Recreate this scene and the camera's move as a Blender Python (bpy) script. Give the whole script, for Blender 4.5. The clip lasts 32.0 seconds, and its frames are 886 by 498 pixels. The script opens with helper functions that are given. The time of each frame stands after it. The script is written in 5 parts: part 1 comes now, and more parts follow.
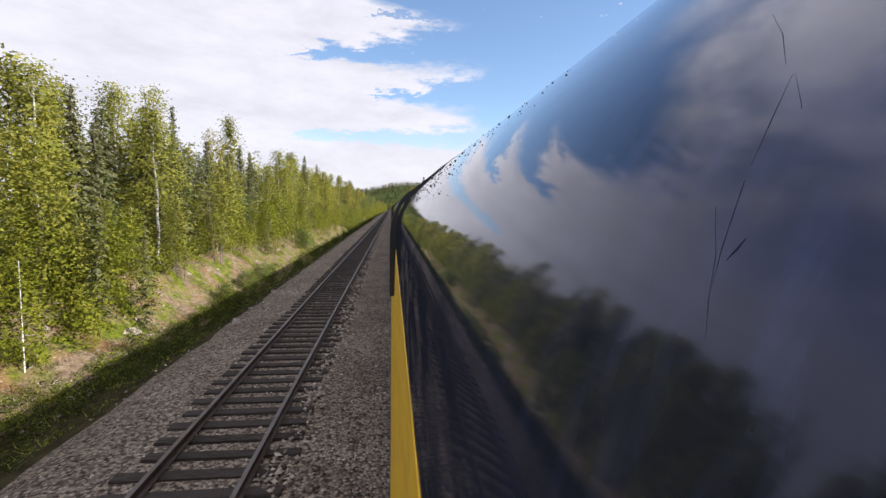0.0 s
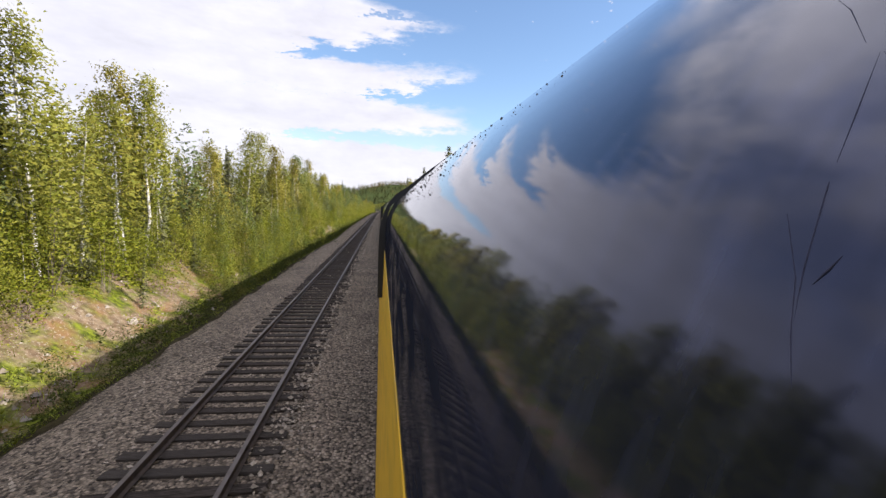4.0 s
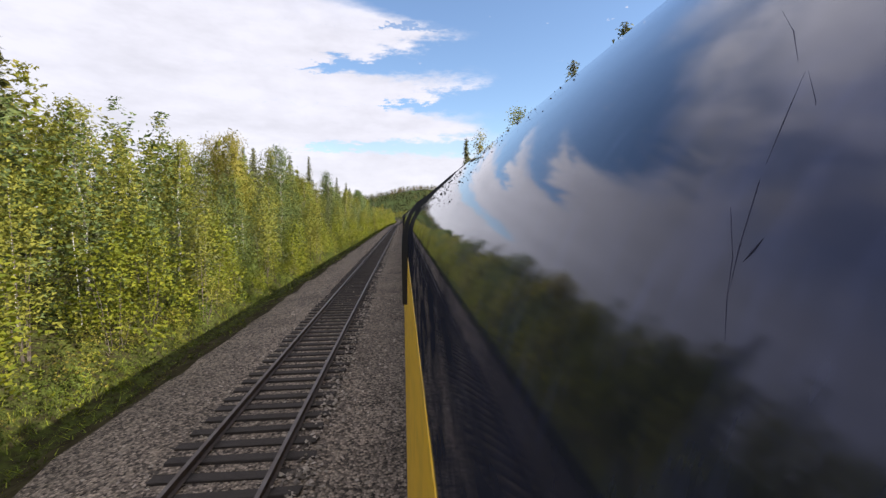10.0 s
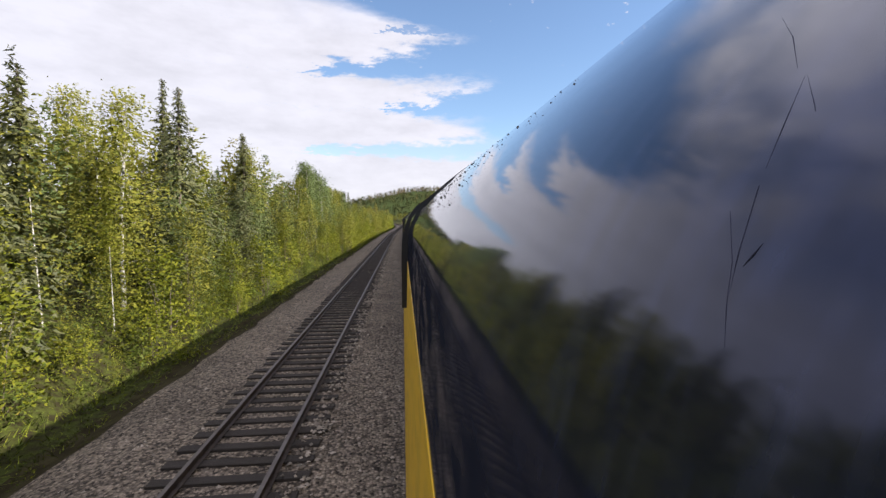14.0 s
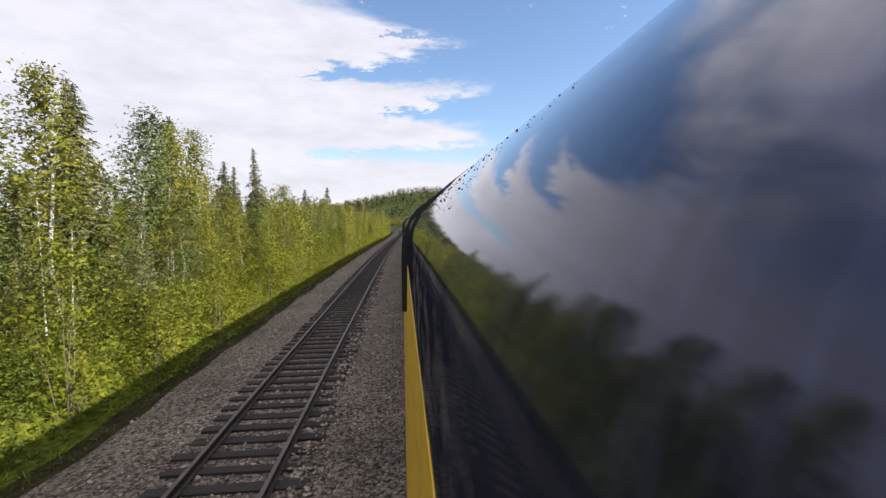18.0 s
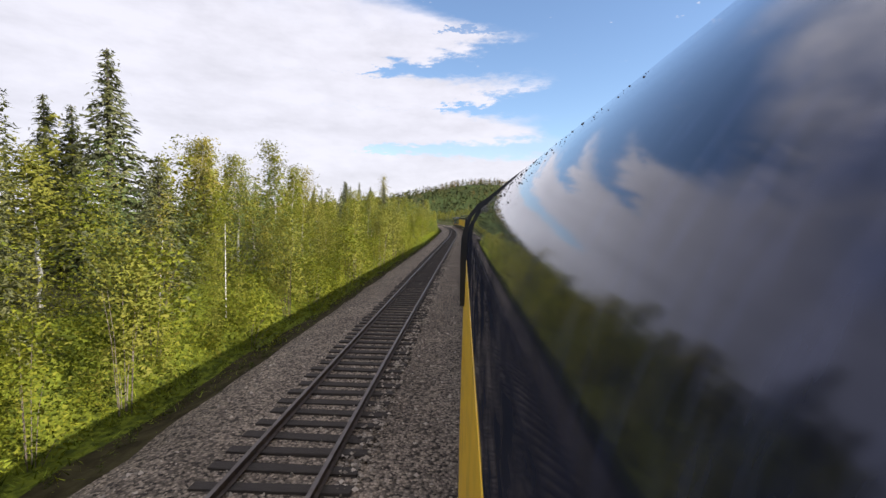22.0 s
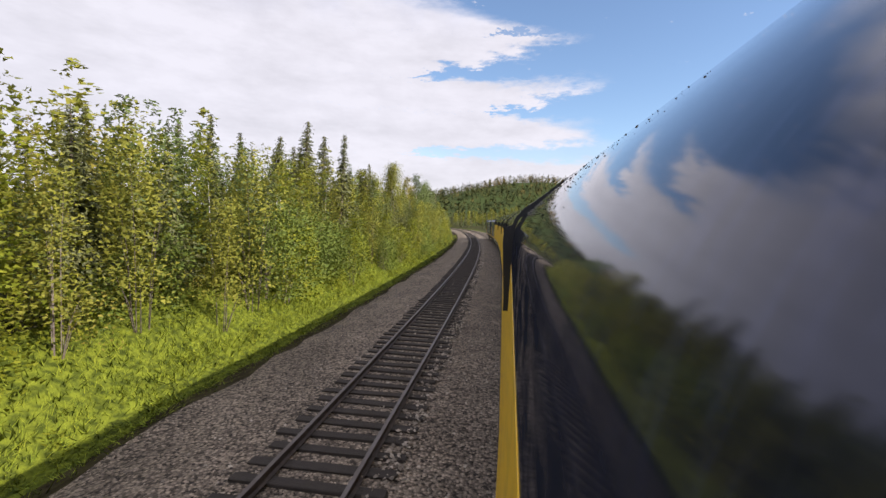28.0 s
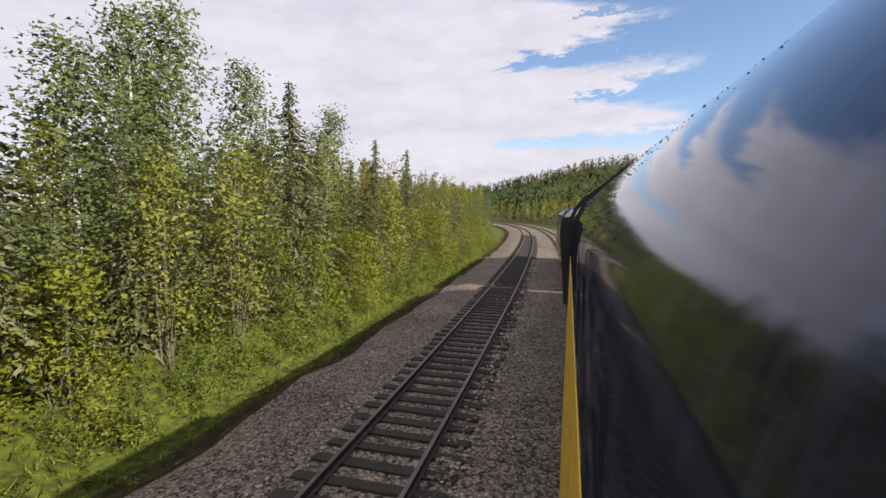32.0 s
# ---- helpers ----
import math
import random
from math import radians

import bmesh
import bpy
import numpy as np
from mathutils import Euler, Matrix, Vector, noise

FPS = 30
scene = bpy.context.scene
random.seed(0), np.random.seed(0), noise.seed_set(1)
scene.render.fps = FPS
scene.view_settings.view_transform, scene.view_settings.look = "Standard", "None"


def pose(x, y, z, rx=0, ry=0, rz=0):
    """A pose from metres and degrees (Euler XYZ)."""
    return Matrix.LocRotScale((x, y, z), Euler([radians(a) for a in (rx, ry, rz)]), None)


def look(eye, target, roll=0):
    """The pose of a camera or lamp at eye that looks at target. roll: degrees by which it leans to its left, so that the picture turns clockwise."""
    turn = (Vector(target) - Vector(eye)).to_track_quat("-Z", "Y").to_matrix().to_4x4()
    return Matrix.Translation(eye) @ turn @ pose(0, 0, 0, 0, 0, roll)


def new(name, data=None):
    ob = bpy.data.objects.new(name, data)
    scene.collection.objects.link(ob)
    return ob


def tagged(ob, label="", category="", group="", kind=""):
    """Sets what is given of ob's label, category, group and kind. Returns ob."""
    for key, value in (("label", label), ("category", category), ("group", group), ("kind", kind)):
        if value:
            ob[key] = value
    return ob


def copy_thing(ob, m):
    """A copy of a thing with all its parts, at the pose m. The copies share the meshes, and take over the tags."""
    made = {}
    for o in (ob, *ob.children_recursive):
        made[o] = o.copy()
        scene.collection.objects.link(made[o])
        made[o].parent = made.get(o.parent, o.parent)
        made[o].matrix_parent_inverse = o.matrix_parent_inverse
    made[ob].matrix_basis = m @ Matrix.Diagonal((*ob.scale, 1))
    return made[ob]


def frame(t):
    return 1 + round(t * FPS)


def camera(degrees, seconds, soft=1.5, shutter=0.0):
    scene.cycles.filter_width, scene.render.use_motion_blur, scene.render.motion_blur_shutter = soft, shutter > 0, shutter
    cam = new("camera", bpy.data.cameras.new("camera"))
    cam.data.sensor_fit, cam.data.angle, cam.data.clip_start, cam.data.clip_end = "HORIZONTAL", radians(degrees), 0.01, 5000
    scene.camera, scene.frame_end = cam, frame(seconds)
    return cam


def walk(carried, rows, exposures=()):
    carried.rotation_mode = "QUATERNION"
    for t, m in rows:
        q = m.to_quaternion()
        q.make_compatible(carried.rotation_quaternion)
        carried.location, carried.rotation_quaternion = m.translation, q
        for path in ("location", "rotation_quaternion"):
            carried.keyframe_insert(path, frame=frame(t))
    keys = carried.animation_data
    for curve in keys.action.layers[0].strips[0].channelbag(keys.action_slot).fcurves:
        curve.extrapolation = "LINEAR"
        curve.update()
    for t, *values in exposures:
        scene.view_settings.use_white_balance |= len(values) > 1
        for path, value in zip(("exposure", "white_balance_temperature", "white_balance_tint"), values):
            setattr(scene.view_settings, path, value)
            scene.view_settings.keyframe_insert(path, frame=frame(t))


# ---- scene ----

# ---------------------------------------------------------------- the line of the railway
HEAD_S = [-400, 335, 372, 388, 445, 460, 488, 512, 532, 551, 574, 600, 620, 642, 678, 760, 860, 1600]
HEAD_A = [0, 0, -1.1, -1.35, -1.5, -1.3, 0.0, 1.25, 2.5, 3.9, 5.3, 6.8, 8.7, 11.0, 16.6, 32, 46, 46]
LS = np.arange(-400.0, 1600.0, 1.0)
LA = np.radians(np.interp(LS, HEAD_S, HEAD_A))
LX = np.concatenate([[0.0], np.cumsum(-np.sin((LA[1:] + LA[:-1]) / 2))])
LY = np.concatenate([[0.0], np.cumsum(np.cos((LA[1:] + LA[:-1]) / 2))])
LX = LX - np.interp(0.0, LS, LX)
LY = LY - np.interp(0.0, LS, LY)


def line(u, s):
    """World x, y of a point u metres right of the line at the chainage s."""
    a = np.interp(s, LS, LA)
    return np.interp(s, LS, LX) + u * np.cos(a), np.interp(s, LS, LY) + u * np.sin(a)


def heading(s):
    return float(np.degrees(np.interp(s, LS, LA)))


def locate(x, y):
    """The offset u and chainage s of a world place."""
    i = int(np.argmin((LX - x) ** 2 + (LY - y) ** 2))
    a = LA[i]
    dx, dy = x - LX[i], y - LY[i]
    return dx * math.cos(a) + dy * math.sin(a), LS[i] - dx * math.sin(a) + dy * math.cos(a)


# ---------------------------------------------------------------- camera
EYE = 4.09
ROWS = [
    (0, -0.00, -6.61, -5.37, -1.03),
    (0.5, 8.84, -7.43, -4.94, -1.72),
    (1, 17.60, -7.76, -4.68, -2.07),
    (1.5, 26.32, -8.08, -4.82, -2.42),
    (2, 34.97, -8.34, -4.72, -2.53),
    (2.5, 43.60, -8.65, -4.74, -2.50),
    (3, 52.24, -8.55, -4.68, -2.47),
    (3.5, 60.91, -8.17, -5.03, -2.26),
    (5.5, 95.41, -7.67, -5.27, -1.21),
    (6, 103.95, -7.46, -5.37, -0.82),
    (6.5, 112.38, -7.15, -5.07, -1.15),
    (7, 120.79, -5.37, -4.79, -1.03),
    (7.5, 129.21, -3.40, -4.26, -0.24),
    (8, 137.65, -5.02, -3.87, -0.28),
    (8.5, 146.12, -6.07, -4.00, -0.35),
    (9, 154.56, -5.86, -4.06, -0.05),
    (9.5, 163.01, -5.34, -4.30, 0.33),
    (10, 171.45, -5.20, -4.36, 0.44),
    (10.5, 179.86, -5.51, -4.33, -0.11),
    (11, 188.29, -5.67, -4.37, -0.14),
    (11.5, 196.75, -5.72, -4.34, -0.33),
    (12, 205.20, -5.87, -4.20, -0.38),
    (12.5, 213.58, -5.83, -4.21, -0.45),
    (13, 221.87, -5.24, -4.31, -0.10),
    (13.5, 230.15, -5.16, -4.11, -0.06),
    (14, 238.42, -5.21, -3.93, 0.18),
    (14.5, 246.68, -4.57, -3.61, 0.45),
    (16.5, 279.83, -4.62, -3.51, 0.47),
    (17, 288.15, -4.84, -3.39, 0.75),
    (17.5, 296.52, -5.02, -3.56, 0.86),
    (18, 304.93, -5.24, -3.48, 0.43),
    (18.5, 313.38, -3.70, -3.97, 0.02),
    (19, 321.79, -2.85, -3.49, 0.26),
    (19.5, 330.19, -2.41, -3.10, 0.61),
    (20, 338.60, -2.52, -3.30, 0.10),
    (20.5, 346.96, -1.65, -4.15, -0.45),
    (21, 355.24, -1.27, -3.75, -1.08),
    (21.5, 363.41, 1.08, -4.24, -1.04),
    (22, 371.50, 1.67, -4.06, -0.83),
    (22.5, 379.63, 2.13, -4.08, -0.62),
    (23, 387.75, 2.72, -4.27, -0.31),
    (23.5, 395.89, 2.44, -4.04, -0.60),
    (24, 404.04, 2.85, -3.65, -1.10),
    (24.5, 412.24, 3.38, -3.67, -0.33),
    (26.5, 445.13, 6.06, -3.67, -0.62),
    (27, 453.38, 6.47, -3.92, -1.15),
    (27.5, 461.66, 6.73, -3.86, -1.62),
    (28, 469.95, 7.63, -3.85, -2.23),
    (28.5, 478.28, 8.63, -4.17, -1.73),
    (29, 486.57, 9.94, -3.96, -1.61),
    (29.5, 494.69, 11.45, -4.05, -1.36),
    (30, 502.73, 12.33, -4.12, -1.19),
    (30.5, 510.79, 16.31, -4.70, -0.06),
    (31, 518.86, 17.48, -5.26, 0.93),
    (31.5, 526.95, 17.07, -5.10, 0.80),
    (32, 535.04, 18.37, -4.74, -0.20)]
cam = camera(90.3, 32.0, soft=1.5)


SHIFT_T = [0, 20.5, 22.5, 29.0, 30.5, 32]
SHIFT_X = [0.008, 0.008, 0.020, 0.020, 0.026, 0.026]     # the hand-held camera drifts towards the coach
SHIFT_Z = [-0.012, -0.012, -0.020, -0.022, -0.020, -0.020]


# chainages of the coach ends; the coaches are straight between them
FRONT = 5.2
ENDS = [float(np.interp(k, [r[0] for r in ROWS], [r[1] for r in ROWS])) + FRONT for k in range(33)]
ENDS = [ENDS[0] - 35.0, ENDS[0] - 17.5] + ENDS
END_X, END_Y = line(0.0, np.array(ENDS))


def beside(u, s):
    """A place u metres right of the coach side at the chainage s."""
    i = max(0, min(len(ENDS) - 2, int(np.searchsorted(ENDS, s)) - 1))
    k = (s - ENDS[i]) / (ENDS[i + 1] - ENDS[i])
    d = Vector((END_X[i + 1] - END_X[i], END_Y[i + 1] - END_Y[i])).normalized()
    return END_X[i] + k * (END_X[i + 1] - END_X[i]) + u * d.y, END_Y[i] + k * (END_Y[i + 1] - END_Y[i]) - u * d.x


def at_line(t, s, yaw, pitch, roll):
    x, y = beside(float(np.interp(t, SHIFT_T, SHIFT_X)), s)
    return pose(float(x), float(y), EYE + float(np.interp(t, SHIFT_T, SHIFT_Z)), 90 + pitch, roll, yaw)


walk(cam, [(t, at_line(t, s, yaw, pitch, roll)) for t, s, yaw, pitch, roll in ROWS], exposures=[(0.0, 0.86, 6300, 13), (2.0, 0.94, 6300, 13), (7.5, 0.96, 6300, 13), (11.0, 0.85, 6300, 13), (23.0, 0.84, 6300, 13), (28.0, 0.78, 6400, 14), (30.0, 0.70, 6400, 15), (32.0, 0.68, 6400, 15)])

# ---------------------------------------------------------------- sky and sun
SUN_EL, SUN_AZ = 30.0, -105.0     # degrees; azimuth left of the line's direction
world = bpy.data.worlds.new("sky")
scene.world = world
world.use_nodes = True
WN = world.node_tree
WN.nodes.clear()


def wnode(kind, **kw):
    n = WN.nodes.new(kind)
    for key, value in kw.items():
        if key == "op":
            n.operation = value
        elif key == "ins":
            for i, v in value.items():
                if hasattr(v, "is_output"):
                    WN.links.new(v, n.inputs[i])
                else:
                    n.inputs[i].default_value = v
    return n


def wm(op, a, b=0.0, c=0.0, clamp=False):
    n = wnode("ShaderNodeMath", op=op, ins={0: a, 1: b, 2: c})
    n.use_clamp = clamp
    return n.outputs[0]


def wsmooth(x, lo, hi):
    n = wnode("ShaderNodeMapRange", ins={0: x, 1: lo, 2: hi})
    n.interpolation_type = "SMOOTHSTEP"
    return n.outputs[0]


sky = wnode("ShaderNodeTexSky")
sky.sky_type, sky.sun_disc = "NISHITA", False
sky.sun_elevation, sky.sun_rotation = radians(SUN_EL), radians(-SUN_AZ)
sky.air_density, sky.dust_density, sky.ozone_density = 1.0, 0.3, 2.2
geo = wnode("ShaderNodeTexCoord")
sep = wnode("ShaderNodeSeparateXYZ", ins={0: geo.outputs["Generated"]})
AZ = wm("MULTIPLY", wm("ARCTAN2", wm("MULTIPLY", sep.outputs[0], -1.0), sep.outputs[1]), 57.296)
EL = wm("MULTIPLY", wm("ARCSINE", sep.outputs[2]), 57.296)
streak = wnode("ShaderNodeCombineXYZ", ins={0: wm("MULTIPLY", AZ, 0.09), 1: wm("MULTIPLY", EL, 0.33), 2: 3.1})
n1 = wnode("ShaderNodeTexNoise", ins={0: streak.outputs[0], 2: 1.0, 3: 6.0, 4: 0.58})
wisp = wm("SUBTRACT", n1.outputs[0], 0.5)
puffs = wnode("ShaderNodeCombineXYZ", ins={0: wm("MULTIPLY", AZ, 0.35), 1: wm("MULTIPLY", EL, 0.8), 2: 7.7})
n2 = wnode("ShaderNodeTexNoise", ins={0: puffs.outputs[0], 2: 1.0, 3: 5.0, 4: 0.6})
puff = wm("SUBTRACT", n2.outputs[0], 0.5)
shreds = wnode("ShaderNodeCombineXYZ", ins={0: wm("MULTIPLY", AZ, 0.55), 1: wm("MULTIPLY", EL, 1.9), 2: 1.3})
n3 = wnode("ShaderNodeTexNoise", ins={0: shreds.outputs[0], 2: 1.0, 3: 7.0, 4: 0.65})
shred = wm("SUBTRACT", n3.outputs[0], 0.5)
azw = wm("ADD", AZ, wm("ADD", wm("MULTIPLY", wisp, 16.0), wm("ADD", wm("MULTIPLY", puff, 6.0), wm("MULTIPLY", shred, 5.0))))
elw = wm("ADD", EL, wm("ADD", wm("MULTIPLY", puff, 2.0), wm("ADD", wm("MULTIPLY", wisp, 1.6), wm("MULTIPLY", shred, 2.4))))
# the ragged right edge of the cloud bank, further right close to the horizon
edge = wm("ADD", -10.0, wm("MULTIPLY", wsmooth(elw, 11.5, 8.0), -9.0))
edge = wm("ADD", edge, wm("MULTIPLY", wsmooth(elw, 20.5, 26.0), 20.0))
over = wm("MAXIMUM", wm("SUBTRACT", EL, 22.0), 0.0)
azv = wm("ADD", azw, wm("MULTIPLY", wm("MULTIPLY", over, wm("ADD", wisp, wm("MULTIPLY", shred, 0.8))), 2.4))
bank = wsmooth(wm("DIVIDE", wm("SUBTRACT", azv, edge), wm("ADD", 1.0, wm("MULTIPLY", over, 0.30))), -2.2, 3.0)


def wedge(tip, el0, rise, spread, keep):
    """A blue gap between two cloud fingers that opens to the right of the azimuth tip."""
    run = wm("MAXIMUM", wm("SUBTRACT", tip, azw), 0.02)
    mid = wm("ADD", el0, wm("MULTIPLY", run, rise))
    off = wm("DIVIDE", wm("ABSOLUTE", wm("SUBTRACT", elw, mid)), wm("MULTIPLY", run, spread))
    return wm("MULTIPLY", wsmooth(off, 1.5, 0.5), keep)


gap = wm("MAXIMUM", wm("MAXIMUM", wedge(13.0, 17.2, 0.10, 0.125, 1.0), wedge(4.0, 22.2, 0.03, 0.06, 0.85)), wm("MAXIMUM", wedge(4.0, 13.5, 0.06, 0.185, 1.0), wedge(15.0, 8.2, 0.03, 0.06, 0.8)))
low = wsmooth(wm("ABSOLUTE", wm("SUBTRACT", AZ, -4.0)), 34.0, 22.0)
bank = wm("MULTIPLY", bank, wm("SUBTRACT", 1.0, wm("MULTIPLY", gap, low)))
rest = wnode("ShaderNodeTexNoise", ins={0: geo.outputs["Generated"], 2: 2.6, 3: 7.0, 4: 0.6})
fine = wnode("ShaderNodeTexNoise", ins={0: geo.outputs["Generated"], 2: 7.0, 3: 6.0, 4: 0.62})
ragged = wm("ADD", rest.outputs[0], wm("MULTIPLY", wm("SUBTRACT", fine.outputs[0], 0.5), 0.35))
# broken cloud over the rest of the sky
bank = wm("MULTIPLY", bank, wm("SUBTRACT", 1.0, wm("MULTIPLY", wm("MULTIPLY", wsmooth(EL, 23.0, 30.0), wsmooth(EL, 48.0, 40.0)), wm("MULTIPLY", wsmooth(ragged, 0.60, 0.42), 0.3))))
overhead = wsmooth(wm("ADD", EL, wm("MULTIPLY", wm("SUBTRACT", ragged, 0.5), 10.0)), 32.5, 39.5)
right = wm("MULTIPLY", wm("MULTIPLY", wsmooth(AZ, -18.0, -32.0), wsmooth(wm("ADD", EL, wm("MULTIPLY", wm("SUBTRACT", ragged, 0.5), 10.0)), 27.5, 32.0)), wsmooth(ragged, 0.24, 0.5))
ahead = wm("MULTIPLY", wsmooth(AZ, 12.0, 0.0), wm("MULTIPLY", wsmooth(EL, 17.0, 21.0), wsmooth(EL, 36.0, 28.0)))
small = wm("MULTIPLY", wsmooth(puff, 0.165, 0.22), wm("MULTIPLY", ahead, 0.8))
back = wm("MULTIPLY", wsmooth(rest.outputs[0], 0.55, 0.68), wsmooth(AZ, -60.0, -90.0))
left = wm("MULTIPLY", wsmooth(wm("ADD", AZ, wm("MULTIPLY", wisp, 30.0)), 25.0, 42.0), wsmooth(wm("SUBTRACT", ragged, wm("MULTIPLY", wsmooth(AZ, 55.0, 85.0), 0.24)), 0.28, 0.58))
overhead = wm("MULTIPLY", overhead, wm("MULTIPLY", wm("MULTIPLY", wsmooth(EL, 72.0, 54.0), wsmooth(wm("ABSOLUTE", AZ), 95.0, 62.0)), wm("MAXIMUM", wm("ADD", 0.35, wm("MULTIPLY", wsmooth(ragged, 0.38, 0.58), 0.65)), wsmooth(EL, 38.0, 46.0))))
cover = wm("MAXIMUM", bank, wm("MAXIMUM", wm("MAXIMUM", small, right), wm("MAXIMUM", overhead, wm("MAXIMUM", back, left))), clamp=True)
grey = wnode("ShaderNodeMapRange", ins={0: wm("ADD", wisp, wm("MULTIPLY", puff, 0.5)), 1: -0.25, 2: 0.15, 3: 0.84, 4: 1.0})
# high cloud out of view brightened with elevation, to lift the dome glass reflection
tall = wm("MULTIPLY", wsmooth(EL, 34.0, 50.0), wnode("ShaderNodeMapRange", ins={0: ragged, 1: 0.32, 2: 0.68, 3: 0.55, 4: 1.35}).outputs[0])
# cloud high ahead, brightened a little more for its reflection in the glass
high_gain = wm("MULTIPLY", wsmooth(AZ, 6.0, -14.0), wsmooth(EL, 28.0, 36.0))
light = wm("MULTIPLY", grey.outputs[0], wm("ADD", 1.0, wm("ADD", wm("MULTIPLY", tall, 0.62), wm("MULTIPLY", high_gain, 0.05))))
skyc = wnode("ShaderNodeMixRGB", ins={0: 1.0, 1: sky.outputs[0], 2: (0.116, 0.116, 0.116, 1)})
skyc.blend_type = "MULTIPLY"
bases = wm("MULTIPLY", wsmooth(ragged, 0.60, 0.36), wm("MULTIPLY", wsmooth(EL, 20.0, 32.0), wsmooth(AZ, -14.0, 8.0)))
tone = wnode("ShaderNodeMixRGB", ins={0: bases, 1: (0.53, 0.52, 0.55, 1), 2: (0.40, 0.425, 0.55, 1)})
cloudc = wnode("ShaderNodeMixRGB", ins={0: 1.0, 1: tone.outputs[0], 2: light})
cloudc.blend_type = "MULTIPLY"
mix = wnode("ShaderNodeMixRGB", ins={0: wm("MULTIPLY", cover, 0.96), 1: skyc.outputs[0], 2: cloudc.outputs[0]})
bg = wnode("ShaderNodeBackground", ins={0: mix.outputs[0], 1: 1.0})
wnode("ShaderNodeOutputWorld", ins={0: bg.outputs[0]})

sun = new("sun", bpy.data.lights.new("sun", "SUN"))
sun.data.energy, sun.data.angle, sun.data.color = 5.3, radians(0.5), (1.0, 0.92, 0.80)
_sx = math.cos(radians(SUN_EL)) * -math.sin(radians(SUN_AZ))
_sy = math.cos(radians(SUN_EL)) * math.cos(radians(SUN_AZ))
sun.matrix_world = look((0, 0, 0), (-_sx, -_sy, -math.sin(radians(SUN_EL))))


# ---------------------------------------------------------------- materials
def mat(name, base, rough=0.8, metal=0.0, spec=0.5, vary=0.0, second=None, scale=3.0, detail=6.0, lo=0.4, hi=0.62,
        bump=0.0, bump_scale=30.0, rand=0.0, rand_to=None, sub=0.0, stretch=None, island=False):
    """A surface: two colours mixed by noise, a fine second noise as bump, and an object-to-object shift towards rand_to."""
    m = bpy.data.materials.new(name)
    m.use_nodes = True
    nt = m.node_tree
    b = nt.nodes["Principled BSDF"]
    b.inputs["Roughness"].default_value, b.inputs["Metallic"].default_value = rough, metal
    b.inputs["Specular IOR Level"].default_value = spec
    tc = nt.nodes.new("ShaderNodeTexCoord")
    src = tc.outputs["Object"]
    if stretch:
        mp = nt.nodes.new("ShaderNodeMapping")
        mp.inputs["Scale"].default_value = stretch
        nt.links.new(src, mp.inputs[0])
        src = mp.outputs[0]
    col = nt.nodes.new("ShaderNodeRGB")
    col.outputs[0].default_value = (*base, 1)
    out = col.outputs[0]

    def blend(fac, a, c2):
        x = nt.nodes.new("ShaderNodeMixRGB")
        nt.links.new(fac, x.inputs[0])
        nt.links.new(a, x.inputs[1])
        if hasattr(c2, "is_output"):
            nt.links.new(c2, x.inputs[2])
        else:
            x.inputs[2].default_value = (*c2, 1)
        return x.outputs[0]

    def ranged(v, a, c):
        r = nt.nodes.new("ShaderNodeMapRange")
        nt.links.new(v, r.inputs[0])
        r.inputs[1].default_value, r.inputs[2].default_value = a, c
        return r.outputs[0]

    if second:
        n = nt.nodes.new("ShaderNodeTexNoise")
        n.inputs["Scale"].default_value, n.inputs["Detail"].default_value = scale, detail
        nt.links.new(src, n.inputs["Vector"])
        out = blend(ranged(n.outputs[0], lo, hi), out, second)
    if rand_to:
        if island:
            o = nt.nodes.new("ShaderNodeNewGeometry")
            v = o.outputs["Random Per Island"]
        else:
            o = nt.nodes.new("ShaderNodeObjectInfo")
            v = o.outputs["Random"]
        k = nt.nodes.new("ShaderNodeMath")
        k.operation = "MULTIPLY"
        k.inputs[1].default_value = rand
        nt.links.new(v, k.inputs[0])
        out = blend(k.outputs[0], out, rand_to)
    nt.links.new(out, b.inputs["Base Color"])
    if bump:
        n = nt.nodes.new("ShaderNodeTexNoise")
        n.inputs["Scale"].default_value, n.inputs["Detail"].default_value = bump_scale, 4
        nt.links.new(src, n.inputs["Vector"])
        bp = nt.nodes.new("ShaderNodeBump")
        bp.inputs["Strength"].default_value, bp.inputs["Distance"].default_value = bump, 0.02
        nt.links.new(n.outputs[0], bp.inputs["Height"])
        nt.links.new(bp.outputs[0], b.inputs["Normal"])
    if sub:
        tr = nt.nodes.new("ShaderNodeBsdfTranslucent")
        nt.links.new(out, tr.inputs[0])
        ms = nt.nodes.new("ShaderNodeMixShader")
        ms.inputs[0].default_value = sub
        nt.links.new(b.outputs[0], ms.inputs[1])
        nt.links.new(tr.outputs[0], ms.inputs[2])
        nt.links.new(ms.outputs[0], nt.nodes["Material Output"].inputs[0])
    return m


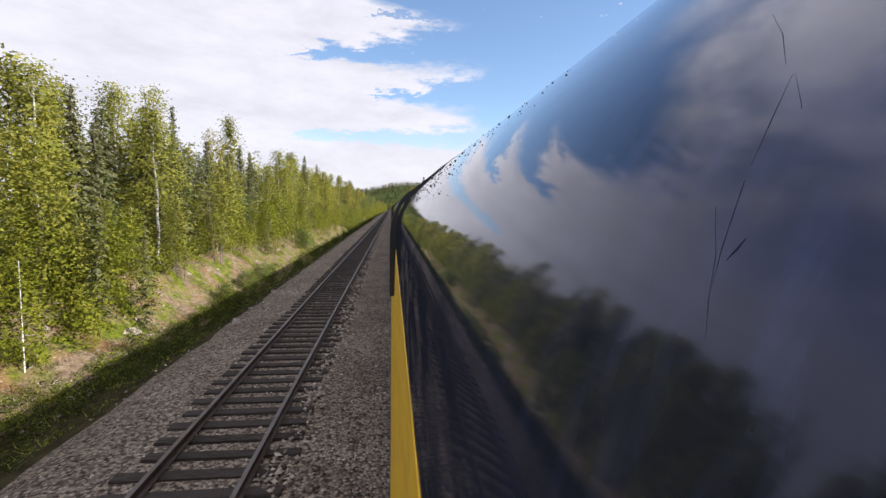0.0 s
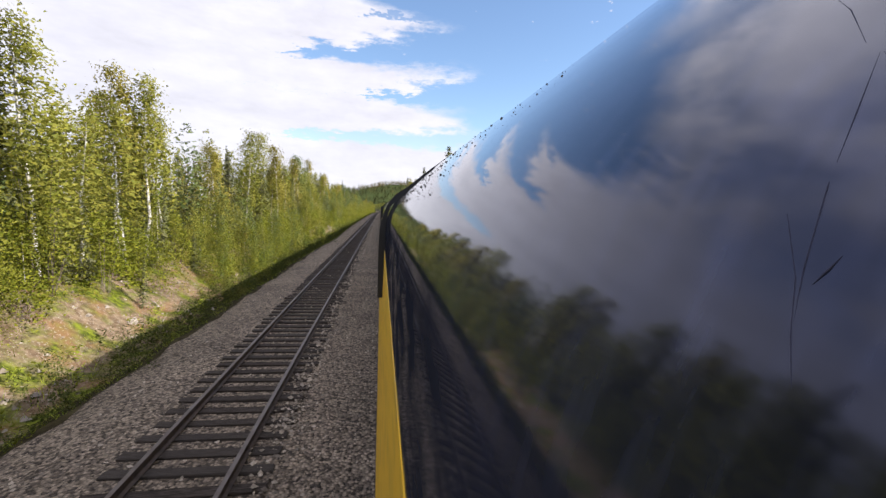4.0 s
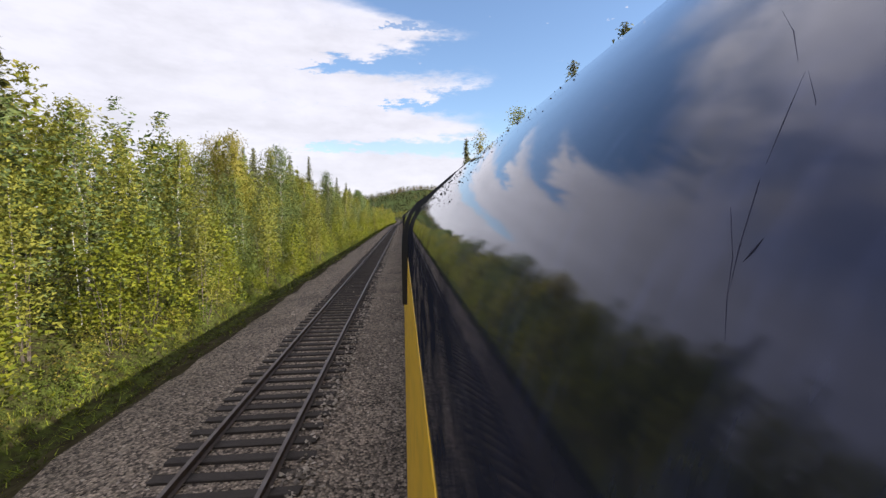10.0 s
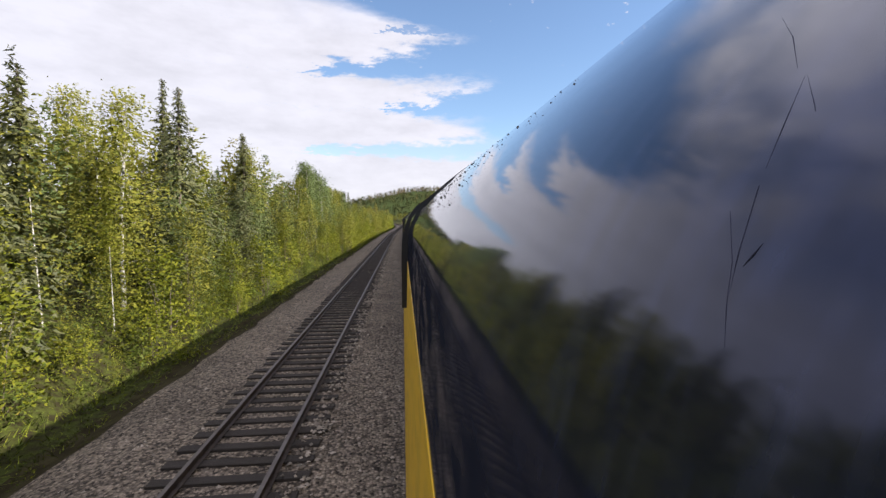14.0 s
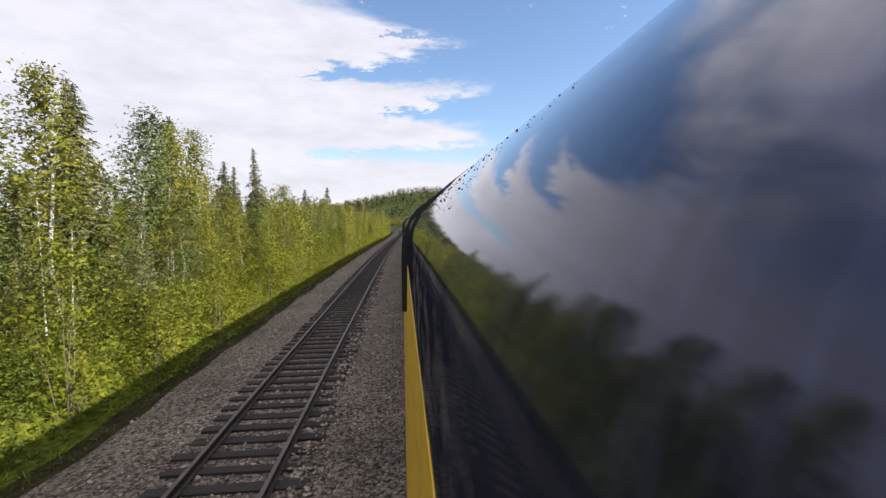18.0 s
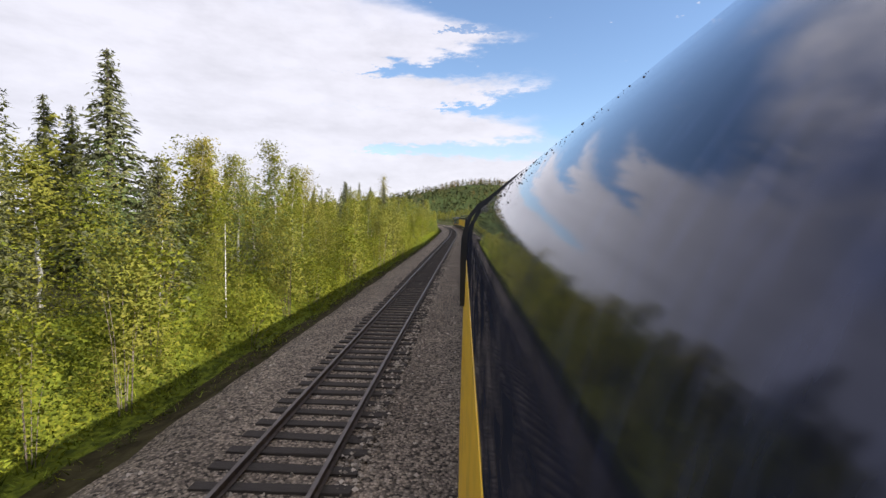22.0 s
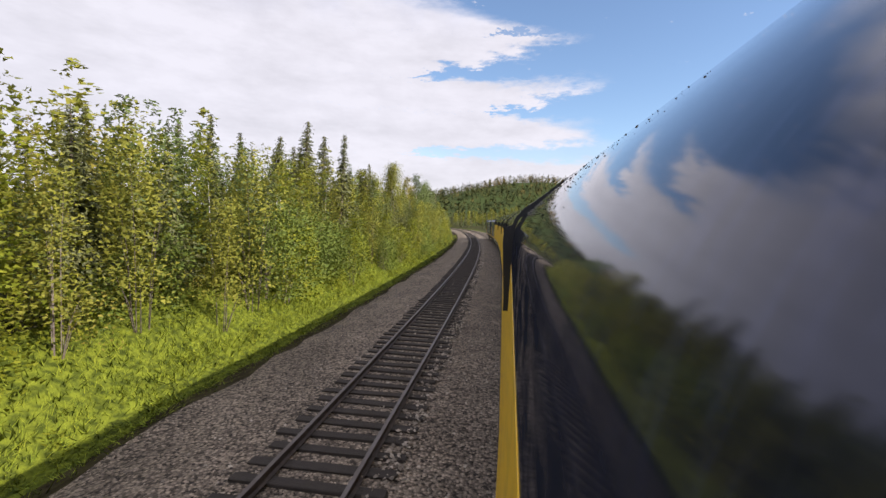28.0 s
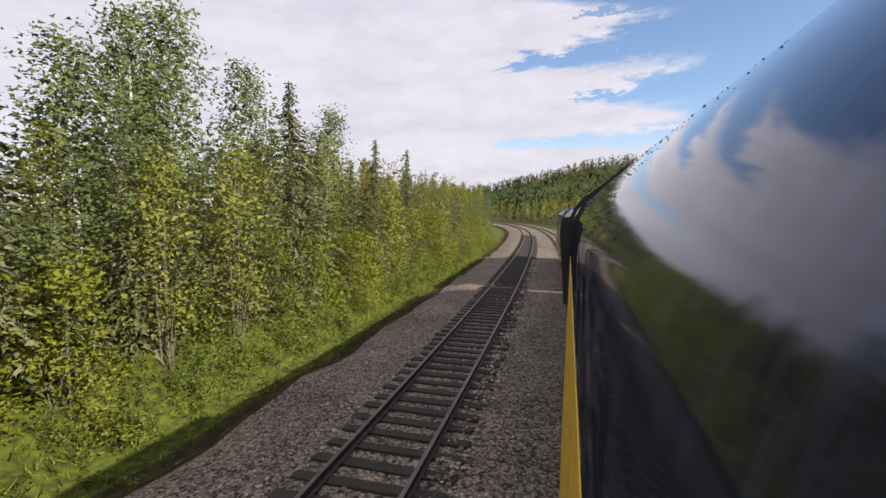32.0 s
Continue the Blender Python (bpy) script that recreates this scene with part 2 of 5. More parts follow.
def gravel(name, a, c, cell):
    """Crushed stone: cells of two greys with dark joints and a bump."""
    m = bpy.data.materials.new(name)
    m.use_nodes = True
    nt = m.node_tree
    b = nt.nodes["Principled BSDF"]
    b.inputs["Roughness"].default_value, b.inputs["Specular IOR Level"].default_value = 0.9, 0.2
    tc = nt.nodes.new("ShaderNodeTexCoord")
    v = nt.nodes.new("ShaderNodeTexVoronoi")
    v.inputs["Scale"].default_value = cell
    nt.links.new(tc.outputs["Object"], v.inputs["Vector"])
    sp = nt.nodes.new("ShaderNodeSeparateColor")
    nt.links.new(v.outputs["Color"], sp.inputs[0])
    big = nt.nodes.new("ShaderNodeTexNoise")
    big.inputs["Scale"].default_value, big.inputs["Detail"].default_value = 0.5, 5
    nt.links.new(tc.outputs["Object"], big.inputs["Vector"])
    mx = nt.nodes.new("ShaderNodeMixRGB")
    mx.inputs[1].default_value, mx.inputs[2].default_value = (*a, 1), (*c, 1)
    nt.links.new(sp.outputs[0], mx.inputs[0])
    mr = nt.nodes.new("ShaderNodeMapRange")
    mr.inputs[1].default_value, mr.inputs[2].default_value, mr.inputs[3].default_value, mr.inputs[4].default_value = 0.3, 0.7, 0.7, 1.15
    nt.links.new(big.outputs[0], mr.inputs[0])
    m2 = nt.nodes.new("ShaderNodeMixRGB")
    m2.blend_type, m2.inputs[0].default_value = "MULTIPLY", 1.0
    nt.links.new(mx.outputs[0], m2.inputs[1])
    nt.links.new(mr.outputs[0], m2.inputs[2])
    jr = nt.nodes.new("ShaderNodeMapRange")
    for i, x in enumerate((0.2, 0.7, 1.0, 0.50)):
        jr.inputs[i + 1].default_value = x
    nt.links.new(v.outputs["Distance"], jr.inputs[0])
    m3 = nt.nodes.new("ShaderNodeMixRGB")
    m3.blend_type, m3.inputs[0].default_value = "MULTIPLY", 1.0
    nt.links.new(m2.outputs[0], m3.inputs[1])
    nt.links.new(jr.outputs[0], m3.inputs[2])
    nt.links.new(m3.outputs[0], b.inputs["Base Color"])
    bp = nt.nodes.new("ShaderNodeBump")
    bp.inputs["Strength"].default_value, bp.inputs["Distance"].default_value, bp.invert = 1.0, 0.04, True
    nt.links.new(v.outputs["Distance"], bp.inputs["Height"])
    nt.links.new(bp.outputs[0], b.inputs["Normal"])
    return m


BALLAST = gravel("crushed_stone", (0.034, 0.027, 0.021), (0.43, 0.345, 0.26), 19.0)
STONE = mat("ballast_stone", (0.45, 0.385, 0.31), 0.9, spec=0.2, rand=1.0, rand_to=(0.07, 0.058, 0.048), island=True)
ROCKS = mat("bank_stone", (0.32, 0.28, 0.23), 0.9, rand=1.0, rand_to=(0.13, 0.105, 0.08), island=True)
ROCK = mat("rock", (0.29, 0.255, 0.215), 0.9, second=(0.17, 0.145, 0.12), scale=4, bump=0.5)
TIE = mat("tie_timber", (0.022, 0.017, 0.014), 0.9, spec=0.15, second=(0.066, 0.053, 0.044), scale=5, stretch=(1, 9, 9), bump=0.6, rand=0.8, rand_to=(0.052, 0.045, 0.039))
RAIL = mat("rail_steel", (0.035, 0.024, 0.019), 0.7, 0.1, second=(0.06, 0.042, 0.032), scale=8, bump=0.2)
RAILTOP = mat("rail_head", (0.13, 0.11, 0.098), 0.5, 0.6, second=(0.10, 0.078, 0.066), scale=3)
GRASS = mat("grass", (0.14, 0.195, 0.010), 0.8, rand=1.0, rand_to=(0.30, 0.325, 0.018), island=True, sub=0.35)
BARK = mat("birch_bark", (0.46, 0.44, 0.40), 0.8, second=(0.10, 0.09, 0.08), scale=5, stretch=(1, 1, 3), lo=0.5, hi=0.6, bump=0.3)
DARKBARK = mat("spruce_bark", (0.10, 0.075, 0.06), 0.9, second=(0.17, 0.14, 0.12), scale=8, bump=0.5)
LEAF = mat("birch_leaf", (0.130, 0.145, 0.024), 0.65, spec=0.12, rand=0.85, rand_to=(0.270, 0.250, 0.040), island=True, sub=0.32)
LEAFG = mat("aspen_leaf", (0.072, 0.104, 0.030), 0.6, spec=0.2, rand=0.8, rand_to=(0.150, 0.180, 0.054), island=True, sub=0.3)
LEAFY = mat("autumn_leaf", (0.165, 0.150, 0.024), 0.65, spec=0.12, rand=0.8, rand_to=(0.29, 0.245, 0.05), island=True, sub=0.32)
# deep green weeds, with the shade beside the train put into their colour
HERB = mat("herb_leaf", (0.038, 0.052, 0.011), 0.7, spec=0.1, rand=0.9, rand_to=(0.085, 0.095, 0.019), island=True, sub=0.25)
SHRUBLEAF = mat("shrub_leaf", (0.096, 0.120, 0.010), 0.65, spec=0.12, rand=0.9, rand_to=(0.220, 0.220, 0.020), island=True, sub=0.32)
ALDER = mat("alder_leaf", (0.062, 0.092, 0.016), 0.6, spec=0.15, rand=0.9, rand_to=(0.150, 0.180, 0.032), island=True, sub=0.28)
NEEDLE = mat("spruce_needle", (0.060, 0.070, 0.028), 0.6, spec=0.3, rand=0.9, rand_to=(0.16, 0.16, 0.058), island=True, sub=0.2)
FARLEAF = mat("far_wood", (0.020, 0.034, 0.013), 0.8, spec=0.1, rand=1.0, rand_to=(0.080, 0.078, 0.022), island=True)
FARGOLD = mat("far_autumn_wood", (0.062, 0.050, 0.017), 0.8, spec=0.1, rand=1.0, rand_to=(0.125, 0.088, 0.026), island=True)
YELLOW = mat("yellow_paint", (0.68, 0.405, 0.010), 0.42, second=(0.40, 0.25, 0.022), scale=7, detail=9, lo=0.46, hi=0.78, stretch=(1, 0.5, 1.6), bump=0.25, bump_scale=45)
BLUE = mat("blue_paint", (0.012, 0.022, 0.055), 0.25, second=(0.02, 0.03, 0.06), scale=2)
RUBBER = mat("black_rubber", (0.012, 0.012, 0.013), 0.6)
PLASTIC = mat("white_plastic", (0.80, 0.79, 0.76), 0.5, second=(0.66, 0.64, 0.58), scale=6)
MUD = mat("dried_mud", (0.05, 0.045, 0.04), 0.9)
SMEAR = mat("scratch_line", (0.042, 0.043, 0.066), 0.9, spec=0.0)
BOGIE = mat("bogie_steel", (0.05, 0.048, 0.045), 0.7, 0.4, second=(0.09, 0.07, 0.05), scale=6)


def tinted():
    """Dark tinted dome glass with uneven dust, and a dark layer that dims the reflection at its foot."""
    m = mat("tinted_glass", (0.004, 0.005, 0.010), 0.1, spec=0.5, second=(0.016, 0.022, 0.054), scale=2.2, detail=8.0, lo=0.35, hi=0.75, stretch=(2.0, 0.5, 1.2))
    nt = m.node_tree
    b = nt.nodes["Principled BSDF"]
    b.inputs["IOR"].default_value = 1.68
    b.inputs["Specular Tint"].default_value = (0.68, 0.72, 1.0, 1)
    tc = nt.nodes.new("ShaderNodeTexCoord")

    def tex(scale, detail, stretch=(1, 1, 1)):
        mp = nt.nodes.new("ShaderNodeMapping")
        mp.inputs["Scale"].default_value = stretch
        nt.links.new(tc.outputs["Object"], mp.inputs[0])
        n = nt.nodes.new("ShaderNodeTexNoise")
        n.inputs["Scale"].default_value, n.inputs["Detail"].default_value = scale, detail
        nt.links.new(mp.outputs[0], n.inputs["Vector"])
        return n.outputs[0]

    base = b.inputs["Base Color"].links[0].from_socket
    streaks = nt.nodes.new("ShaderNodeMapRange")
    for i, v in enumerate((0.46, 0.68, 0.0, 0.75)):
        streaks.inputs[i + 1].default_value = v
    nt.links.new(tex(55.0, 6, (0.5, 1.0, 0.22)), streaks.inputs[0])
    stain = nt.nodes.new("ShaderNodeMixRGB")
    stain.inputs[2].default_value = (0.023, 0.028, 0.060, 1)
    nt.links.new(streaks.outputs[0], stain.inputs[0])
    nt.links.new(base, stain.inputs[1])
    nt.links.new(stain.outputs[0], b.inputs["Base Color"])
    bp = nt.nodes.new("ShaderNodeBump")
    bp.inputs["Strength"].default_value, bp.inputs["Distance"].default_value = 0.01, 0.05
    nt.links.new(tex(0.9, 3), bp.inputs["Height"])
    b2 = nt.nodes.new("ShaderNodeBump")
    b2.inputs["Strength"].default_value, b2.inputs["Distance"].default_value = 0.006, 0.01
    nt.links.new(tex(14.0, 4, (1.0, 0.35, 1.0)), b2.inputs["Height"])
    nt.links.new(bp.outputs[0], b2.inputs["Normal"])
    nt.links.new(b2.outputs[0], b.inputs["Normal"])
    r = nt.nodes.new("ShaderNodeMapRange")
    for i, v in enumerate((0.35, 0.7, 0.015, 0.045)):
        r.inputs[i + 1].default_value = v
    nt.links.new(tex(1.6, 7, (1.0, 0.4, 1.0)), r.inputs[0])
    sy = nt.nodes.new("ShaderNodeSeparateXYZ")
    nt.links.new(tc.outputs["Object"], sy.inputs[0])
    haze = nt.nodes.new("ShaderNodeMapRange")
    for i, v in enumerate((-4.2, -5.05, 0.0, 0.055)):
        haze.inputs[i + 1].default_value = v
    nt.links.new(sy.outputs[1], haze.inputs[0])
    ra = nt.nodes.new("ShaderNodeMath")
    nt.links.new(r.outputs[0], ra.inputs[0])
    nt.links.new(haze.outputs[0], ra.inputs[1])
    nt.links.new(ra.outputs[0], b.inputs["Roughness"])
    # a dull dark layer that dims the reflection, strongest along the foot of the glass
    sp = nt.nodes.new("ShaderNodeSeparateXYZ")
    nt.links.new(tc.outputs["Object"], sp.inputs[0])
    foot_dim = nt.nodes.new("ShaderNodeMapRange")
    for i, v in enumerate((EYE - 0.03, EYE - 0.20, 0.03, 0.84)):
        foot_dim.inputs[i + 1].default_value = v
    nt.links.new(sp.outputs[2], foot_dim.inputs[0])
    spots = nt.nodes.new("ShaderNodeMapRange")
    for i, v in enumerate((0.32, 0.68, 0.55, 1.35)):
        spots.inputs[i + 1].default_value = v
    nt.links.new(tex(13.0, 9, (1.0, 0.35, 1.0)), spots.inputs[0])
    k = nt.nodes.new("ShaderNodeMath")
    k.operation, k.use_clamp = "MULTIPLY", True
    nt.links.new(foot_dim.outputs[0], k.inputs[0])
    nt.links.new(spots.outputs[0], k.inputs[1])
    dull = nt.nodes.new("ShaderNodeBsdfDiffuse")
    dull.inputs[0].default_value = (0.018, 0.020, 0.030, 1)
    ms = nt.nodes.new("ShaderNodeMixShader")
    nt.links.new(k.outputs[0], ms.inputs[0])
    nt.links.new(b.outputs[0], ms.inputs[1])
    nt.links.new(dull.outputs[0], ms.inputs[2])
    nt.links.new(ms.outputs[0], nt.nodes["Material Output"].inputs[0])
    return m


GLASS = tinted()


# ---------------------------------------------------------------- mesh helpers
def mesh(name, verts, faces, *mats, smooth=False):
    me = bpy.data.meshes.new(name)
    me.from_pydata([tuple(map(float, v)) for v in verts], [], [tuple(map(int, f)) for f in faces])
    for m in mats:
        me.materials.append(m)
    if smooth:
        me.polygons.foreach_set("use_smooth", [True] * len(me.polygons))
    me.update()
    return me


def part(name, me, parent, label=""):
    ob = new(name, me)
    ob.parent = parent
    return tagged(ob, label=label)


def sweep(profile, stations, closed=True, caps=True):
    """Vertices and faces of a profile of (u, z) carried along the line through the chainages."""
    n = len(profile)
    verts = []
    for s in stations:
        for u, z in profile:
            x, y = line(u, s)
            verts.append((x, y, z))
    faces = []
    m = n if closed else n - 1
    for i in range(len(stations) - 1):
        for j in range(m):
            k = (j + 1) % n
            faces.append((i * n + j, i * n + k, (i + 1) * n + k, (i + 1) * n + j))
    if closed and caps:
        faces.append(tuple(range(n - 1, -1, -1)))
        faces.append(tuple((len(stations) - 1) * n + j for j in range(n)))
    return verts, faces


def tube(points, radii, sides=6):
    """A tapered limb through the points."""
    verts, faces = [], []
    for p, r in zip(points, radii):
        for j in range(sides):
            a = 2 * math.pi * j / sides
            verts.append((p[0] + r * math.cos(a), p[1] + r * math.sin(a), p[2]))
    for i in range(len(points) - 1):
        for j in range(sides):
            k = (j + 1) % sides
            faces.append((i * sides + j, i * sides + k, (i + 1) * sides + k, (i + 1) * sides + j))
    return verts, faces


def merged(pieces):
    verts, faces = [], []
    for v, f in pieces:
        o = len(verts)
        verts.extend(v)
        faces.extend(tuple(i + o for i in q) for q in f)
    return verts, faces


def leaves(rng, at, along, length, width):
    """One pointed leaf spray at each place, pointing roughly along the given ways: vertices and faces as arrays."""
    n = len(at)
    d = along + rng.normal(0, 0.35, (n, 3))
    d /= np.linalg.norm(d, axis=1)[:, None] + 1e-9
    w = np.cross(d, rng.normal(0, 1, (n, 3)))
    w /= np.linalg.norm(w, axis=1)[:, None] + 1e-9
    ln = (length * rng.uniform(0.6, 1.3, n))[:, None]
    wd = (width * rng.uniform(0.6, 1.3, n))[:, None]
    v = np.stack([at - d * ln / 2 - w * wd / 2, at - d * ln / 2 + w * wd / 2, at + d * ln / 2], 1).reshape(-1, 3)
    return v, np.arange(3 * n).reshape(n, 3)


def soft(tri, lift=0.35, keep=0.5):
    """Leaf triangles of a plant that stands at the origin, wound to face outwards, and their shading normals, bent towards the way out of the crown."""
    tri = np.array(tri, dtype=float).reshape(-1, 3, 3)
    c = tri.mean(1)
    r = np.linalg.norm(c[:, :2], axis=1)
    out = np.stack([c[:, 0], c[:, 1], np.full(len(c), lift * (np.median(r) + 0.05))], 1)
    out /= np.linalg.norm(out, axis=1)[:, None] + 1e-9
    fn = np.cross(tri[:, 1] - tri[:, 0], tri[:, 2] - tri[:, 0])
    fn /= np.linalg.norm(fn, axis=1)[:, None] + 1e-12
    back = (fn * out).sum(1) < 0
    tri[back] = tri[back][:, [0, 2, 1]]
    fn[back] *= -1
    nrm = keep * fn + (1.0 - keep) * 1.3 * out
    nrm /= np.linalg.norm(nrm, axis=1)[:, None] + 1e-9
    return tri, np.repeat(nrm, 3, 0)


def leaf_mesh(name, tri, normals, *mats, index=None):
    """One mesh of separate leaf triangles with their shading normals."""
    v = np.asarray(tri, dtype=np.float32).reshape(-1, 3)
    n = len(v) // 3
    me = bpy.data.meshes.new(name)
    me.vertices.add(3 * n)
    me.vertices.foreach_set("co", v.ravel())
    me.loops.add(3 * n)
    me.loops.foreach_set("vertex_index", np.arange(3 * n, dtype=np.int32))
    me.polygons.add(n)
    me.polygons.foreach_set("loop_start", np.arange(0, 3 * n, 3, dtype=np.int32))
    for m in mats:
        me.materials.append(m)
    if index is not None:
        me.polygons.foreach_set("material_index", np.asarray(index, dtype=np.int32))
    me.update(calc_edges=True)
    me.attributes.new("custom_normal", "FLOAT_VECTOR", "POINT").data.foreach_set("vector", np.asarray(normals, dtype=np.float32).ravel())
    me.update()
    return me


# ---------------------------------------------------------------- ground
GU = [-60, -44, -30, -20, -13, -10.2, -9.4, -8.6, -8.0, -7.5, -6.7, -6.1, -5.5, -5.0, 5.0, 5.6, 6.8, 9, 14, 30, 46, 60]
GZ = [-1.45, 1.6, 2.1, 1.9, 1.2, 0.3, -0.25, -0.62, -0.78, -0.80, -0.68, -0.52, -0.30, -0.22, -0.22, -0.35, -0.7, -0.3, 0.3, 0.6, 0.3, -1.45]


DITCH_U = [-60, -44, -30, -20, -15, -13, -11.9, -11.2, -10.2, -9.2, -8.7, -7.6, -6.9, -6.3, -5.5, -5.0]
DITCH_Z = [-1.45, 1.6, 2.1, 1.6, 1.2, 1.0, 0.85, 0.55, -0.2, -0.85, -1.0, -1.02, -0.85, -0.6, -0.30, -0.22]


def verge_u(s):
    """Where the ballast ends and the verge begins."""
    return float(np.interp(s, [0, 30, 62, 118, 134, 150, 185, 245, 330, 395, 440, 472, 490, 525, 600], [-6.1, -6.15, -6.3, -6.4, -5.9, -6.3, -6.6, -6.5, -6.3, -6.2, -6.3, -6.9, -7.0, -6.7, -6.5]))


def bank_back(s):
    """How much further from the line the foot of the bank lies where the ditch is wide."""
    return float(np.interp(s, [14, 22, 86, 104, 136, 146], [0.8, 0.0, 0.0, 1.3, 1.3, 0.1]))


def ground_z(u, s):
    v = float(np.interp(u, [-8.8, verge_u(s), -5.0], [-8.8, -6.0, -5.0])) if -8.8 < u < -5.0 else u
    z = float(np.interp(v, GU, GZ))
    if u < -5.0 and s < 172:
        cut = max(0.0, min(1.0, (172.0 - s) / 18.0))
        if v < -7.6:
            v = min(-7.6, v + bank_back(s) * float(np.interp(v, [-16, -13], [0, 1])))
        z += cut * (float(np.interp(v, DITCH_U, DITCH_Z)) - z)
    if u < -6.3 or u > 6.0:
        z += 0.22 * noise.noise(Vector((u * 0.45, s * 0.3, 0.0))) + 0.10 * noise.noise(Vector((u * 1.6, s * 1.2, 4.0)))
    return z


def verge_mat():
    """Grass with bare tan soil on the bank of the cutting and dark litter under the trees."""
    m = bpy.data.materials.new("verge")
    m.use_nodes = True
    nt = m.node_tree
    b = nt.nodes["Principled BSDF"]
    b.inputs["Roughness"].default_value, b.inputs["Specular IOR Level"].default_value = 0.95, 0.08
    g = nt.nodes.new("ShaderNodeTexCoord")

    def tex(scale, detail, off):
        mp = nt.nodes.new("ShaderNodeMapping")
        mp.inputs["Location"].default_value = (off, off, 0)
        nt.links.new(g.outputs["Object"], mp.inputs[0])
        n = nt.nodes.new("ShaderNodeTexNoise")
        n.inputs["Scale"].default_value, n.inputs["Detail"].default_value = scale, detail
        nt.links.new(mp.outputs[0], n.inputs["Vector"])
        return n.outputs[0]

    def rng(v, a, c, lo=0.0, hi=1.0):
        r = nt.nodes.new("ShaderNodeMapRange")
        nt.links.new(v, r.inputs[0])
        for i, x in enumerate((a, c, lo, hi)):
            r.inputs[i + 1].default_value = x
        return r.outputs[0]

    def blend(f, a, c):
        x = nt.nodes.new("ShaderNodeMixRGB")
        nt.links.new(f, x.inputs[0])
        for i, v in ((1, a), (2, c)):
            if hasattr(v, "is_output"):
                nt.links.new(v, x.inputs[i])
            else:
                x.inputs[i].default_value = (*v, 1)
        return x.outputs[0]

    sp = nt.nodes.new("ShaderNodeSeparateXYZ")
    nt.links.new(g.outputs["Object"], sp.inputs[0])
    green = blend(rng(tex(5.0, 9, 0), 0.38, 0.64), (0.042, 0.055, 0.008), (0.135, 0.158, 0.016))
    tan = blend(rng(tex(4.0, 9, 5), 0.38, 0.66), (0.10, 0.068, 0.042), (0.205, 0.155, 0.105))
    tan = blend(rng(tex(0.8, 6, 13), 0.5, 0.64), tan, (0.16, 0.095, 0.045))
    tan = blend(rng(tex(18.0, 3, 3), 0.58, 0.7), tan, (0.30, 0.27, 0.225))
    # ranker, browner growth along the middle stretch
    wet = nt.nodes.new("ShaderNodeMath")
    wet.operation = "MULTIPLY"
    nt.links.new(rng(sp.outputs[1], 150.0, 172.0), wet.inputs[0])
    nt.links.new(rng(sp.outputs[1], 318.0, 292.0), wet.inputs[1])
    green = blend(wet.outputs[0], green, blend(rng(tex(4.0, 8, 21), 0.4, 0.6), (0.030, 0.026, 0.012), (0.055, 0.065, 0.014)))
    green = blend(rng(sp.outputs[1], 506.0, 524.0, 0.0, 0.7), green, blend(rng(tex(4.0, 8, 33), 0.4, 0.6), (0.026, 0.030, 0.010), (0.07, 0.085, 0.014)))
    k = nt.nodes.new("ShaderNodeMath")
    k.operation = "MULTIPLY"
    nt.links.new(rng(sp.outputs[1], 172.0, 158.0), k.inputs[0])
    nt.links.new(rng(tex(0.9, 8, 9), 0.38, 0.56), k.inputs[1])
    nt.links.new(blend(k.outputs[0], green, tan), b.inputs["Base Color"])
    bp = nt.nodes.new("ShaderNodeBump")
    bp.inputs["Strength"].default_value, bp.inputs["Distance"].default_value = 0.8, 0.08
    nt.links.new(tex(7.0, 6, 2), bp.inputs["Height"])
    nt.links.new(bp.outputs[0], b.inputs["Normal"])
    return m


VERGE = verge_mat()
US = np.concatenate([np.linspace(-60, -20, 10)[:-1], np.arange(-20, -12, 1.0), np.arange(-12, -5.2, 0.4), [-5.0, -2.5, 0, 2.5, 5.0], np.arange(5.6, 9, 0.8), [10, 14, 20, 30, 45, 60]])
SS = np.concatenate([np.arange(-60, -10, 5.0), np.arange(-10, 620, 1.0), np.arange(620, 800, 5.0)])
gv, gf, gm = [], [], []
for s in SS:
    for u in US:
        w = 0.30 * noise.noise(Vector((s * 0.55, 0.0, 2.0))) + 0.16 * noise.noise(Vector((s * 1.9, 0.0, 5.0))) if -6.9 < u < -5.3 else 0.0
        w += (verge_u(s) + 6.0) * float(np.interp(u, [-8.8, -6.0, -5.0], [0, 1, 0]))
        x, y = line(u + w, s)
        gv.append((x, y, ground_z(u + w, s)))
NU = len(US)
for i in range(len(SS) - 1):
    for j in range(NU - 1):
        gf.append((i * NU + j, i * NU + j + 1, (i + 1) * NU + j + 1, (i + 1) * NU + j))
        mid = (US[j] + US[j + 1]) / 2
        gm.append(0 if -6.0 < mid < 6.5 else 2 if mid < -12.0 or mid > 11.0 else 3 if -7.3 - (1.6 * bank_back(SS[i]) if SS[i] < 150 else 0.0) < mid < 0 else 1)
# brown growth beside the ballast, its colour darkened to hold the train's shade
BROWN_SHADE = mat("brown_shaded_growth", (0.026, 0.021, 0.011), 0.95, spec=0.05, second=(0.048, 0.041, 0.019), scale=3.0, bump=0.8, bump_scale=14)
LITTER = mat("forest_floor", (0.030, 0.028, 0.014), 0.95, spec=0.05, second=(0.055, 0.058, 0.018), scale=2.0, bump=0.6, bump_scale=9)
gme = mesh("trackbed", gv, gf, BALLAST, VERGE, LITTER, BROWN_SHADE)
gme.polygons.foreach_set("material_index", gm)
tagged(new("trackbed", gme), "grey crushed stone trackbed with grassy verges", "ground", kind="structure")


